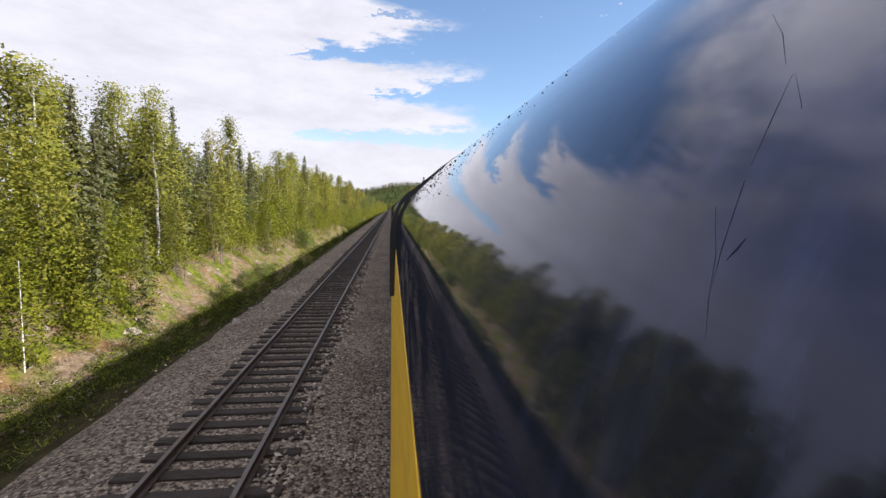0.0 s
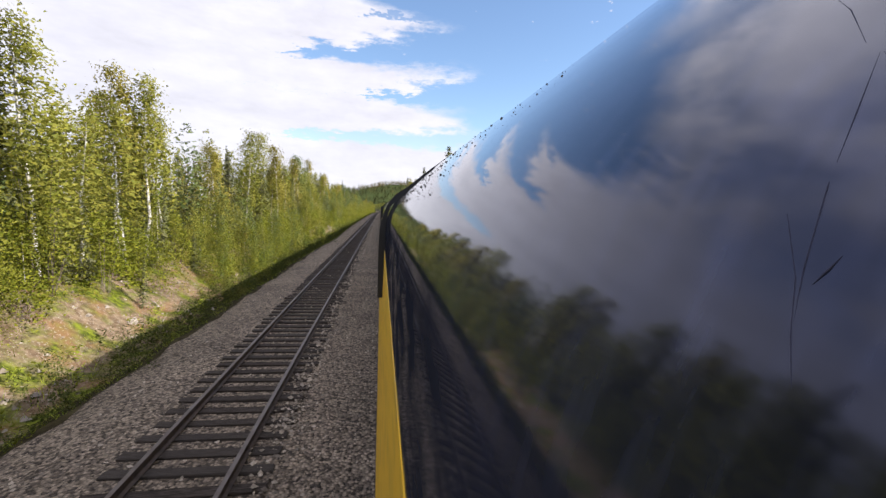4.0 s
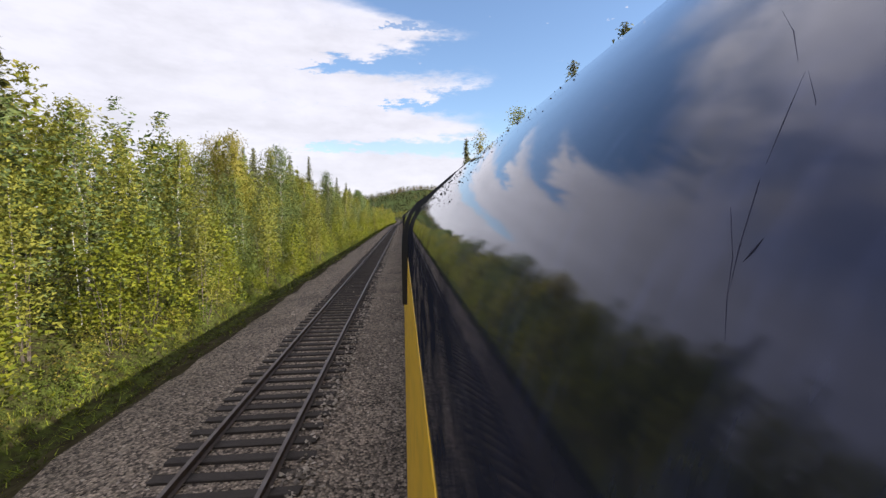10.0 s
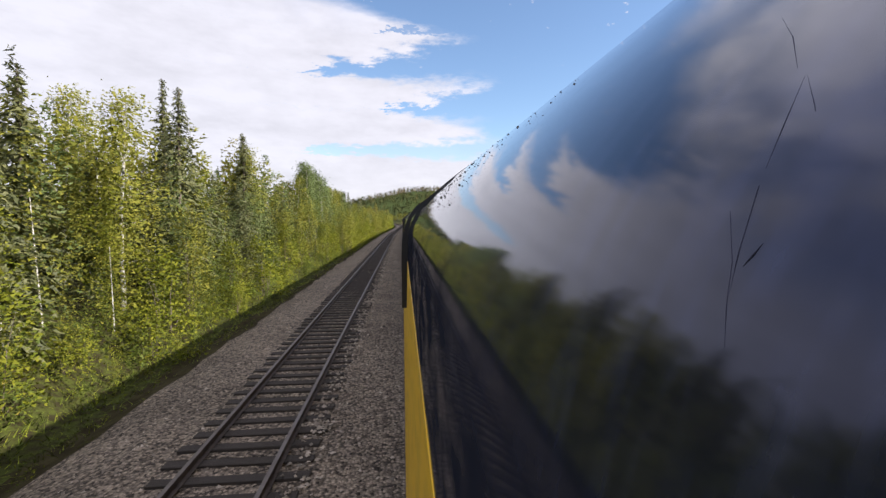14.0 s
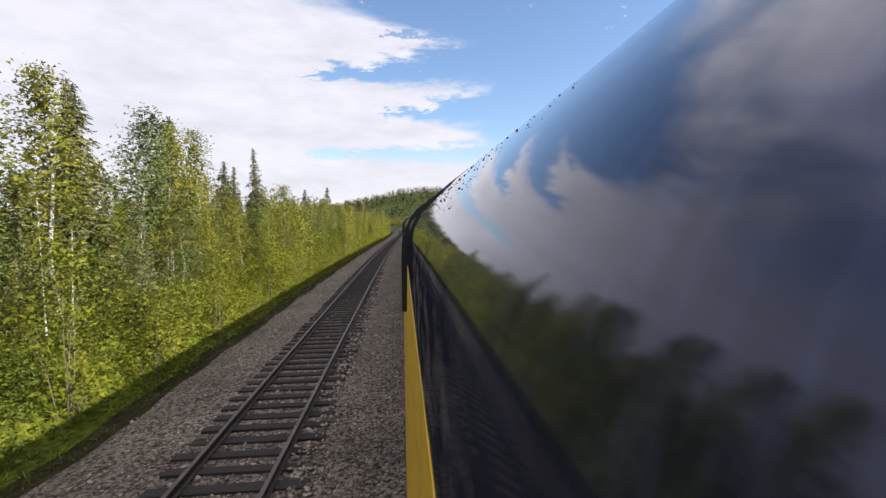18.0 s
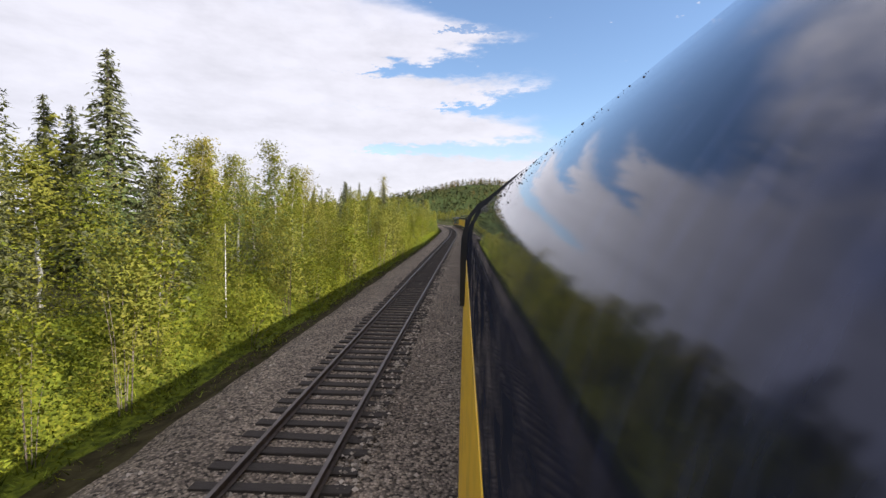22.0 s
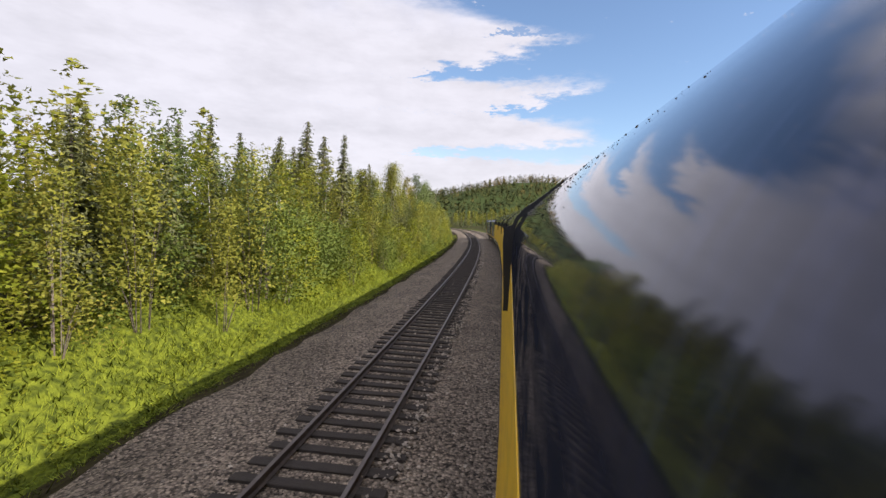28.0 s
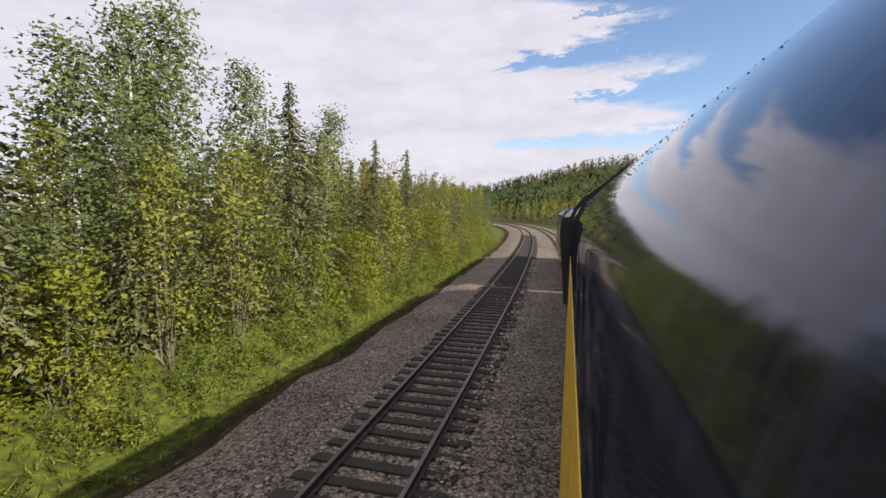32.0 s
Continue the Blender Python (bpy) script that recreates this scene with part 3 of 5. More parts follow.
def hill_z(x, y):
    z = 52.0 * math.exp(-((x - 60) / 145.0) ** 2 - ((y - 1020) / 130.0) ** 2) + 14.0 * math.exp(-((x + 130) / 150.0) ** 2 - ((y - 1010) / 140.0) ** 2)
    return z + 3.0 * noise.noise(Vector((x * 0.012, y * 0.012, 1.0))) * min(1.0, z / 10.0)


XS = np.concatenate([[-4000, -2000, -1000, -600], np.arange(-420, 421, 20.0), [600, 1000, 2000, 4000]])
YS = np.concatenate([[-4000, -1500, -500, 0, 300, 600], np.arange(700, 1301, 20.0), [1600, 2400, 4500]])
fv = [(x, y, -1.3 + (hill_z(x, y) if 500 < y < 1500 else 0.0)) for y in YS for x in XS]
NX = len(XS)
ff = [(i * NX + j, i * NX + j + 1, (i + 1) * NX + j + 1, (i + 1) * NX + j) for i in range(len(YS) - 1) for j in range(NX - 1)]
HILLGREEN = mat("hill_green", (0.05, 0.07, 0.022), 0.95, spec=0.05, second=(0.036, 0.05, 0.018), scale=0.03, lo=0.35, hi=0.65)
tagged(new("ground", mesh("ground", fv, ff, HILLGREEN, smooth=True)), "wooded land that rises to a low hill", "ground", kind="structure")

# ---------------------------------------------------------------- railway track
GAUGE, LEFT = 1.435, -3.61
STN = np.concatenate([np.arange(-60, 330, 8.0), np.arange(330, 760, 3.0)])


def rail_profile(c):
    """A flat-bottom rail 160 mm high whose head is centred on c."""
    half = [(0.036, 0.0), (0.036, -0.04), (0.010, -0.055), (0.010, -0.135), (0.070, -0.152), (0.070, -0.163)]
    return [(c + a, z) for a, z in half] + [(c - a, z) for a, z in reversed(half)]


def railway(name, left, label):
    track = tagged(new(name), label, "railway track", kind="structure")
    for c in (left, left + GAUGE):
        v, f = sweep(rail_profile(c), STN)
        me = mesh("rail", v, f, RAIL, RAILTOP)
        me.polygons.foreach_set("material_index", [1 if (i % 12 == 11 and i < 12 * (len(STN) - 1)) else 0 for i in range(len(f))])
        part("rail", me, track, "worn steel rail, shiny on top")
    return track


track_a = railway("railway_track", LEFT, "single railway track on old timber ties")
railway("railway_track", 0.90, "railway track under the train")
CENTRE = LEFT + GAUGE / 2


def box(x0, x1, y0, y1, z0, z1, bevel=0.0):
    bm = bmesh.new()
    bmesh.ops.create_cube(bm, size=1.0)
    for v in bm.verts:
        v.co = Vector(((x0 + x1) / 2 + v.co.x * (x1 - x0), (y0 + y1) / 2 + v.co.y * (y1 - y0), (z0 + z1) / 2 + v.co.z * (z1 - z0)))
    if bevel:
        bmesh.ops.bevel(bm, geom=bm.edges[:], offset=bevel, segments=1, affect="EDGES")
    v = [tuple(p.co) for p in bm.verts]
    bm.verts.index_update()
    f = [tuple(q.index for q in p.verts) for p in bm.faces]
    bm.free()
    return v, f


# ---------------------------------------------------------------- trees
def core(rng, at, length):
    """A few broad leaf sprays deep inside a crown."""
    return leaves(rng, at, rng.normal(0, 1, at.shape), length, length * 0.8)[0].reshape(-1, 3, 3)


def birch(rng, leaf, height=10.0, lean=0.3, count=110, radius=1.4, start=0.22, per=38, size=0.096, sag=0.25):
    """Trunk with limbs, and a crown of leaf sprays gathered in uneven clumps: two meshes."""
    n = 9
    wob = rng.normal(0, 0.05, (n, 2)).cumsum(0)
    zs = np.linspace(-0.3, height * 0.97, n)
    k = (zs / height).clip(0, 1)
    spine = [(wob[i, 0] + lean * k[i] ** 2, wob[i, 1], zs[i]) for i in range(n)]
    pieces = [tube(spine, [0.085 * (1 - 0.93 * q) * height / 10 + 0.006 for q in k], 7)]
    at, way = [], []
    for c in range(count):
        h = start + (1 - start) * (c + rng.uniform(0, 1)) / count
        env = radius * math.sin(math.pi * min(1.0, (0.10 + 0.90 * (h - start) / (1 - start))) ** 0.62) ** 0.8 + 0.12
        r = env * math.sqrt(rng.uniform(0.05, 1.0)) * rng.uniform(0.6, 1.15)
        a = rng.uniform(0, 2 * math.pi)
        z = h * height
        b = np.array([np.interp(z * 0.93, zs, [p[0] for p in spine]), np.interp(z * 0.93, zs, [p[1] for p in spine]), z * 0.93])
        tip = np.array([b[0] + r * math.cos(a), b[1] + r * math.sin(a), z + 0.12 * r])
        if c % 4 == 0:
            pieces.append(tube([tuple(b), tuple((b + tip) / 2 + [0, 0, 0.08]), tuple(tip)], [0.020, 0.012, 0.005], 3))
        m = max(5, int(per * rng.uniform(0.5, 1.3)))
        spread = np.array([0.26, 0.26, 0.22]) * rng.uniform(0.7, 1.3)
        at.append(tip + rng.normal(0, 1, (m, 3)) * spread)
        way.append(np.tile([math.cos(a) * 0.5, math.sin(a) * 0.5, -sag], (m, 1)))
    lv, lf = leaves(rng, np.concatenate(at), np.concatenate(way), size * 1.3, size)
    h = rng.uniform(start + 0.04, 0.9, 240)
    r, a = radius * 0.62 * np.sin(np.pi * ((h - start) / (1 - start)) ** 0.62) * np.sqrt(rng.uniform(0, 1, 240)), rng.uniform(0, 6.28, 240)
    cv = core(rng, np.stack([r * np.cos(a) + lean * h ** 2, r * np.sin(a), h * height], 1), 0.25).reshape(-1, 3)
    lf = np.concatenate([lf, np.arange(len(cv)).reshape(-1, 3) + len(lv)])
    lv = np.concatenate([lv, cv])
    tv, tf = merged(pieces)
    return mesh("trunk", tv, tf, BARK, smooth=True), leaf_mesh("crown", *soft(lv), leaf)


def spruce(rng, height=10.0, radius=1.25, bare=0.08, density=1.0, ragged=0.18):
    """Straight trunk and drooping whorls of needle sprays that narrow to a spire."""
    pieces = [tube([(0, 0, -0.3), (0.02, 0, height * 0.5), (0, 0.02, height)], [0.13, 0.08, 0.012], 7)]
    at, way, size = [], [], []
    z = bare * height
    while z < height * 0.995:
        k = z / height
        reach = radius * (1 - k) ** 0.95 * (1.0 - 0.35 * max(0.0, 0.2 - k) / 0.2) + 0.05
        for _ in range(max(4, int(8 * density))):
            a = rng.uniform(0, 2 * math.pi)
            r = reach * rng.uniform(1 - 2 * ragged, 1.12)
            droop = 0.38 * (1 - k) + 0.05
            m = max(3, int(19 * density * r / radius + 3))
            q = rng.uniform(0.08, 1.0, m)[:, None]
            d = np.array([math.cos(a), math.sin(a), 0.0])
            pts = d * r * q + np.array([0, 0, z]) + np.array([0, 0, -1.0]) * (droop * r * q ** 1.4)
            at.append(pts + rng.normal(0, 0.055, (m, 3)))
            way.append(np.tile(d * 0.8 + np.array([0, 0, -0.55]), (m, 1)))
            size.append(np.full(m, 0.12 + 0.26 * (1 - k) ** 0.7))
        z += (0.18 + 0.16 * (1 - k)) * rng.uniform(0.8, 1.2)
    size = np.concatenate(size)
    lv, lf = leaves(rng, np.concatenate(at), np.concatenate(way), size, size * 0.40)
    tv, tf = merged(pieces)
    return mesh("trunk", tv, tf, DARKBARK, smooth=True), leaf_mesh("crown", *soft(lv, 0.5), NEEDLE)


def shrub(rng, leaf, height=2.5, count=38, per=42, radius=1.15, size=0.076):
    """Several thin stems from one root, leafy down to the ground."""
    pieces, at, way = [], [], []
    for c in range(count):
        a, r, h = rng.uniform(0, 2 * math.pi), radius * math.sqrt(rng.uniform(0, 1)), rng.uniform(0.08, 1.0)
        tip = np.array([r * math.cos(a) * (1.1 - 0.6 * h), r * math.sin(a) * (1.1 - 0.6 * h), h * height])
        if c % 6 == 0:
            pieces.append(tube([(0.15 * math.cos(a), 0.15 * math.sin(a), -0.2), tuple(tip * [0.6, 0.6, 0.6]), tuple(tip)], [0.012, 0.009, 0.003], 3))
        m = int(per * rng.uniform(0.6, 1.3))
        at.append(tip + rng.normal(0, 0.2, (m, 3)))
        way.append(np.tile([math.cos(a), math.sin(a), 0.1], (m, 1)))
    pts = np.concatenate(at)
    pts[:, 2] = np.maximum(pts[:, 2], 0.03)
    lv, lf = leaves(rng, pts, np.concatenate(way), size * 1.35, size)
    tv, tf = merged(pieces)
    return mesh("stem", tv, tf, DARKBARK), leaf_mesh("foliage", *soft(lv, 0.6), leaf)


rng = np.random.default_rng(11)
KINDS = {
    "b": [birch(rng, LEAF, count=120), birch(rng, LEAF, count=95, radius=1.1, start=0.22), birch(rng, LEAF, lean=-0.4, count=130, radius=1.5, start=0.36), birch(rng, LEAF, count=80, radius=0.95, start=0.42)],
    "a": [birch(rng, LEAFG, count=150, radius=1.6, start=0.16, size=0.096), birch(rng, LEAFG, count=110, radius=1.35, start=0.35, lean=0.6)],
    "y": [birch(rng, LEAFY, count=110, radius=1.3, start=0.3), birch(rng, LEAFY, count=80, radius=1.0, start=0.34, per=26)],
    "s": [spruce(rng, radius=1.45), spruce(rng, radius=1.2, ragged=0.22), spruce(rng, radius=1.9, density=1.15), spruce(rng, radius=1.0, bare=0.15, density=0.95)],
}
NAMES = {"b": ("birch_tree", "slender white-barked birch with yellowing green leaves", "birches in the forest edge"),
         "a": ("aspen_tree", "tall pale-barked aspen with grey-green leaves", "aspens in the forest edge"),
         "y": ("birch_tree", "white-barked birch turned autumn yellow", "birches in the forest edge"),
         "s": ("spruce_tree", "narrow dark green spruce with drooping branches", "spruces in the forest edge")}
made = {}


def plant(kind, x, y, top, which=None, girth=1.0, spin=None):
    """A tree of that kind rooted at x, y whose tip reaches the height top."""
    u, s = locate(x, y)
    z = ground_z(u, s) if abs(u) < 60 else 0.5
    i = which if which is not None else int(rng.choice(4, p=[0.35, 0.17, 0.36, 0.12])) if kind == "s" else int(rng.integers(len(KINDS[kind])))
    k = (top - z) / 10.0
    g = (0.55 + 0.45 * k) * girth * ((1.3 if y < 440 else 1.42) if kind == "s" else 1.2) * (1.35 if x > 5 and kind == "s" else 1.0)
    m = pose(x, y, z, rng.normal(0, 1.2), rng.normal(0, 1.2), rng.uniform(0, 360)) @ Matrix.Diagonal((g, g, k, 1))
    name, label, group = NAMES[kind]
    if (kind, i) not in made:
        root = tagged(new(name), label, "tree", group)
        trunk, crown = KINDS[kind][i]
        part("trunk", trunk, root)
        part("crown", crown, root)
        root.matrix_basis = m
        made[(kind, i)] = root
        return root
    src = made[(kind, i)]
    ob = src.copy()
    scene.collection.objects.link(ob)
    for child in src.children:
        c = child.copy()
        scene.collection.objects.link(c)
        c.parent = ob
    ob.matrix_basis = m
    return ob


# the trees that stand out along the forest edge: kind, x, y, height of the tip
TREES_1 = [("b", -14, 18.8, 9.1), ("s", -13, 20, 8.8), ("b", -15, 21.6, 9.3), ("b", -15, 26.4, 10.1), ("b", -15, 29.8, 10.9), ("s", -15.6, 34.4, 11.0), ("b", -15.8, 47.5, 12.6),
           ("s", -15.4, 79.5, 11.0), ("b", -15.0, 126.2, 12.2), ("y", -12.0, 124.5, 10.6), ("y", -15.3, 166.6, 13.2), ("s", -18.3, 170.5, 12.2), ("b", -12.5, 130, 9.0)]
TREES_2 = [("b", -15.7, 180.7, 11.7), ("b", -14.2, 180.5, 10.8), ("s", -15.9, 190.5, 12.7), ("y", -15.2, 209.2, 10.5), ("y", -14.6, 207.6, 10.0), ("b", -14.1, 219.9, 11.0), ("s", -15.1, 245.5, 13.9),
           ("s", -16.2, 243.3, 11.4), ("a", -12.0, 246.5, 11.2), ("b", -12.6, 248.3, 10.0), ("s", -13.6, 265.3, 12.1), ("s", -11.6, 262.3, 10.8), ("b", -14.3, 258.3, 9.4), ("s", -12.1, 273.4, 10.4),
           ("s", -13, 254.8, 9.4), ("b", -11, 256.6, 8.8), ("s", -13, 276.3, 11.1), ("a", -12.5, 305.7, 11.3)]
TREES_3 = [("a", -12, 309.3, 10.3), ("b", -12.5, 316.1, 9.4), ("s", -14, 324.6, 10.1), ("b", -13, 331.2, 9.6), ("s", -14, 343.1, 8.8), ("s", -12.6, 345.2, 10.6), ("s", -16.6, 342.6, 8.3), ("b", -11.5, 349.4, 7.7),
           ("s", -12.3, 362.8, 8.4), ("s", -14.2, 389.7, 10.8, 2, 1.2), ("s", -17.9, 374.7, 8.2), ("s", -16.9, 375.3, 8.1), ("s", -15.9, 376.9, 7.7), ("b", -11.9, 373, 7.7), ("s", -13.9, 382.8, 8.3), ("b", -12.9, 394.5, 7.8),
           ("y", -11.6, 405.3, 7.6), ("b", -10.7, 419, 6.8), ("b", -9.8, 422.6, 6.9), ("b", -9.8, 424.2, 6.4)]
TREES_4 = [("s", -13.8, 428.6, 8.4), ("s", -14.8, 431.6, 8.9), ("s", -14.8, 434, 8.4), ("s", -13.8, 436, 9.0), ("s", -10.8, 440, 9.0), ("s", -13.8, 444.2, 9.0), ("y", -12.8, 450.2, 11.2), ("s", -13.8, 462.6, 8.3),
           ("s", -15, 486.7, 8.4), ("s", -17.5, 497.8, 10.6), ("s", -12.5, 501.9, 11.0), ("s", -11.7, 503.8, 10.3), ("s", -17.9, 484.6, 7.8), ("s", -15.8, 492.9, 9.1), ("s", -15.2, 498.3, 9.4),
           ("b", -12.6, 516.1, 9.0), ("s", -11.8, 513.7, 8.1), ("b", -9.8, 512.9, 8.2), ("b", -9.3, 518, 9.6), ("s", -13.8, 525.5, 8.4)]
TREES_5 = [("s", -12.8, 529.7, 9.3), ("s", -10.5, 528.2, 8.2), ("y", -11.4, 532.8, 9.8), ("a", -10.4, 538.4, 10.6), ("a", -11.2, 546, 10.3), ("s", -11, 551.7, 9.8), ("s", -11.5, 560.6, 8.7), ("a", -10.5, 542.5, 8.3),
           ("a", -11.5, 544.3, 9.8), ("b", -13.5, 547, 9.3), ("a", -11.5, 549.5, 9.8), ("a", -11.5, 555, 9.2), ("s", -13.5, 561.4, 7.6), ("s", -12.5, 568.5, 9.1), ("s", 9.8, 176, 14.0), ("s", 9.6, 132.2, 13.1),
           ("s", 10.5, 192, 13.2), ("s", 9.6, 196, 12.6), ("s", 10.2, 239, 15.7), ("s", 9.8, 240.6, 14.2), ("y", 10.0, 229, 14.5), ("b", 9.6, 205, 12.0)]
ASPENS = [("a", -11.6, 295.0, 10.6), ("a", -13.0, 297.0, 11.2), ("a", -12.0, 299.4, 11.0), ("a", -13.4, 301.6, 10.4), ("a", -11.8, 303.4, 10.2), ("a", -13.2, 307.6, 9.8), ("a", -12.6, 311.8, 9.4), ("s", -14.2, 300.6, 10.2), ("s", -13.8, 309.4, 9.6)]
MORE_1 = [("b", -13, 54.4, 10.2), ("b", -13.5, 55.8, 8.5), ("b", -13, 61, 10.7), ("b", -14, 68.3, 10.7), ("s", -15, 78.4, 12.4), ("s", -13, 80.4, 11.3), ("b", -14, 84.7, 9.8), ("y", -14, 85.7, 10.8), ("b", -14, 86.5, 10), ("s", -14, 87.7, 9.9), ("b", -13, 88.3, 10.4), ("y", -14, 95.9, 10.8), ("b", -13, 96.5, 10.6), ("b", -14, 118.4, 11.3), ("y", -12.5, 137.3, 10.5), ("a", -13, 140.2, 11.3), ("y", -13.5, 142, 10), ("b", -14, 146.3, 9.8), ("s", -15, 150.1, 9)]
MORE_2 = [("b", -13.5, 152, 9.8), ("s", -15, 162.1, 11.7), ("y", -13, 172.3, 11), ("y", -13, 173.3, 10.6), ("b", -13, 174.9, 10.8), ("y", -13, 206.7, 10), ("y", -13, 208.6, 10.7), ("s", -15, 215, 10.8), ("a", -12, 215.6, 10.6), ("s", -15, 218.1, 11.1), ("s", -14, 229.1, 11.8), ("b", -12, 321.2, 9.3), ("s", -13, 324.2, 9.7), ("a", -12, 325.9, 9.2), ("s", -14, 333.2, 10.6), ("b", -12.5, 333.4, 9.8), ("s", -14, 342, 9.1), ("s", -17.6, 390.5, 9.2), ("s", -16.6, 390.7, 8.8)]
MORE_3 = [("y", -12.1, 393, 7.6), ("b", -12.6, 397.3, 7.4), ("b", -11.0, 400.0, 8.7, 1), ("b", -11.6, 403.5, 7.6), ("s", -11.8, 464.7, 7.9), ("s", -12.8, 466.3, 7.4), ("s", -10.8, 468.2, 9.5), ("s", -13.8, 469.1, 7.5), ("s", -10.8, 470, 9.2), ("s", -11.8, 475, 8.6), ("s", -12.5, 498, 9.2), ("s", -12.5, 498.9, 8.6), ("s", -12.5, 500.5, 8.9), ("s", -12.5, 501.7, 9.1), ("s", -9.5, 501.8, 10.1), ("s", -11.5, 509.7, 8.3), ("s", -11.5, 513.7, 8.9), ("s", -11.5, 516.1, 9.7), ("b", -10, 517.9, 10)]
SPRUCES = [("s", -13.4, 22.4, 7.6), ("s", -14.2, 23.6, 8.6), ("s", -13.2, 25.2, 8.0), ("s", -14.4, 27.2, 8.9), ("s", -13.3, 28.8, 7.8), ("s", -14.0, 31.0, 8.6), ("s", -13.4, 33.0, 7.4), ("s", -14.6, 37.0, 9.0), ("s", -13.6, 39.5, 8.2),
           ("s", -13.0, 42.6, 6.8), ("s", -14.4, 64.5, 8.4), ("s", -13.6, 75.0, 7.9), ("s", -13.8, 132.5, 9.4), ("s", -14.2, 134.2, 10.2), ("s", -14.0, 145.0, 9.0)]
for row in SPRUCES + TREES_1 + TREES_2 + TREES_3 + TREES_4 + TREES_5 + ASPENS + MORE_1 + MORE_2 + MORE_3:
    plant(*row)
# the rest of the forest edge, thinner and further back
s = 6.0
while s < 640:
    birchy = 0.72 if s < 240 or 290 < s < 440 else 0.5
    for u0, spread in ((-12.9, 1.0), (-16.0, 1.8)):
        if rng.uniform() < (0.2 if u0 > -14 else 0.72):
            continue
        u = u0 + rng.uniform(-spread, spread)
        x, y = line(u, s + rng.uniform(-1.2, 1.2))
        kind = "b" if rng.uniform() < birchy else "s"
        if kind == "b" and rng.uniform() < 0.10:
            kind = "y"
        if 466 < s < 512:
            kind = "s"
        full = 9.0 if s < 320 else 6.6 if s < 395 else 5.6 if s < 445 else 6.7 if s < 500 else 7.6
        plant(kind, float(x), float(y), full * rng.uniform(0.72, 1.05) + (0.8 if u0 < -15 else 0.0))
    s += 4.4
for s in np.arange(10, 620, 24.0):
    x, y = line(rng.uniform(11, 16), s)
    plant("b" if rng.uniform() < 0.6 else "s", float(x), float(y), rng.uniform(6.5, 9.0))

# shrubs
SHRUBS = [shrub(rng, SHRUBLEAF), shrub(rng, SHRUBLEAF, height=3.4, count=44, radius=1.0), shrub(rng, LEAF, height=4.2, count=50, radius=0.9), shrub(rng, SHRUBLEAF, height=1.6, count=26, radius=1.2)]
roots = []
for st, fo in SHRUBS:
    root = tagged(new("shrub"), "leafy green and yellow shrub at the forest edge", "shrub", "shrubs along the forest edge")
    part("stem", st, root)
    part("foliage", fo, root)
    roots.append(root)
first = [True] * len(roots)
s = 4.0
while s < 600:
    u = float(np.interp(s, [0, 150, 168, 280, 300, 430, 460, 600], [-11.4, -11.0, -9.4, -9.2, -8.2, -8.2, -10.0, -10.0])) + rng.normal(0, 0.4)
    i = int(rng.integers(len(roots)))
    x, y = line(u, s)
    k = rng.uniform(0.8, 1.25)
    m = pose(float(x), float(y), ground_z(u, s), 0, 0, rng.uniform(0, 360)) @ Matrix.Diagonal((k, k, k, 1))
    if first[i]:
        roots[i].matrix_basis, first[i] = m, False
    else:
        copy_thing(roots[i], m)
    s += 2.5

# bushes that stand alone on the bank and in the ditch: offset, chainage, size
bush = tagged(new("bush"), "dense dark green alder bush on the bare bank", "bush", "bushes on the bank")
st, fo = shrub(rng, ALDER, height=1.9, count=80, per=56, radius=1.15, size=0.06)
part("stem", st, bush)
part("foliage", fo, bush)
low = tagged(new("bush"), "low yellow-green willow bush on the bank", "bush", "bushes on the bank")
st, fo = shrub(rng, SHRUBLEAF, height=1.7, count=34, per=40, radius=0.95, size=0.075)
part("stem", st, low)
part("foliage", fo, low)
spots = [(bush, -9.5, 49.6, 1.05), (bush, -9.9, 50.8, 0.9), (bush, -9.4, 142.3, 0.6), (bush, -9.6, 144.5, 0.62), (bush, -8.7, 27.6, 0.55), (bush, -8.6, 30.2, 0.6), (bush, -8.5, 31.8, 0.5), (bush, -8.8, 24.4, 0.5),
         (low, -8.4, 46.5, 0.42), (low, -9.2, 141.0, 0.5), (low, -8.9, 139.6, 0.55), (low, -9.0, 150.3, 0.5), (low, -8.8, 39.8, 0.4), (low, -9.7, 48.6, 0.7), (low, -9.9, 41.5, 0.6),
         (low, -9.3, 138.2, 0.5), (low, -8.9, 136.0, 0.55), (bush, -9.9, 141.2, 0.5), (low, -10.2, 64.6, 0.7), (low, -9.9, 67.2, 0.6), (low, -10.6, 77.0, 0.9), (low, -10.1, 80.4, 0.7),
         (low, -10.7, 70.0, 1.3), (low, -11.1, 73.4, 1.5), (low, -10.4, 16.0, 1.2), (low, -10.2, 13.4, 1.3), (low, -9.0, 70.5, 0.45), (low, -10.6, 20.5, 0.9), (low, -11.2, 23.0, 1.2), (low, -10.9, 55.5, 1.1), (low, -9.6, 62.0, 0.6)]
used = set()
for ob, u, s_, k in spots:
    x, y = line(u, s_)
    m = pose(float(x), float(y), ground_z(u, s_) - 0.04, 0, 0, rng.uniform(0, 360)) @ Matrix.Diagonal((k, k, k, 1))
    if ob.name in used:
        copy_thing(ob, m)
    else:
        ob.matrix_basis = m
        used.add(ob.name)

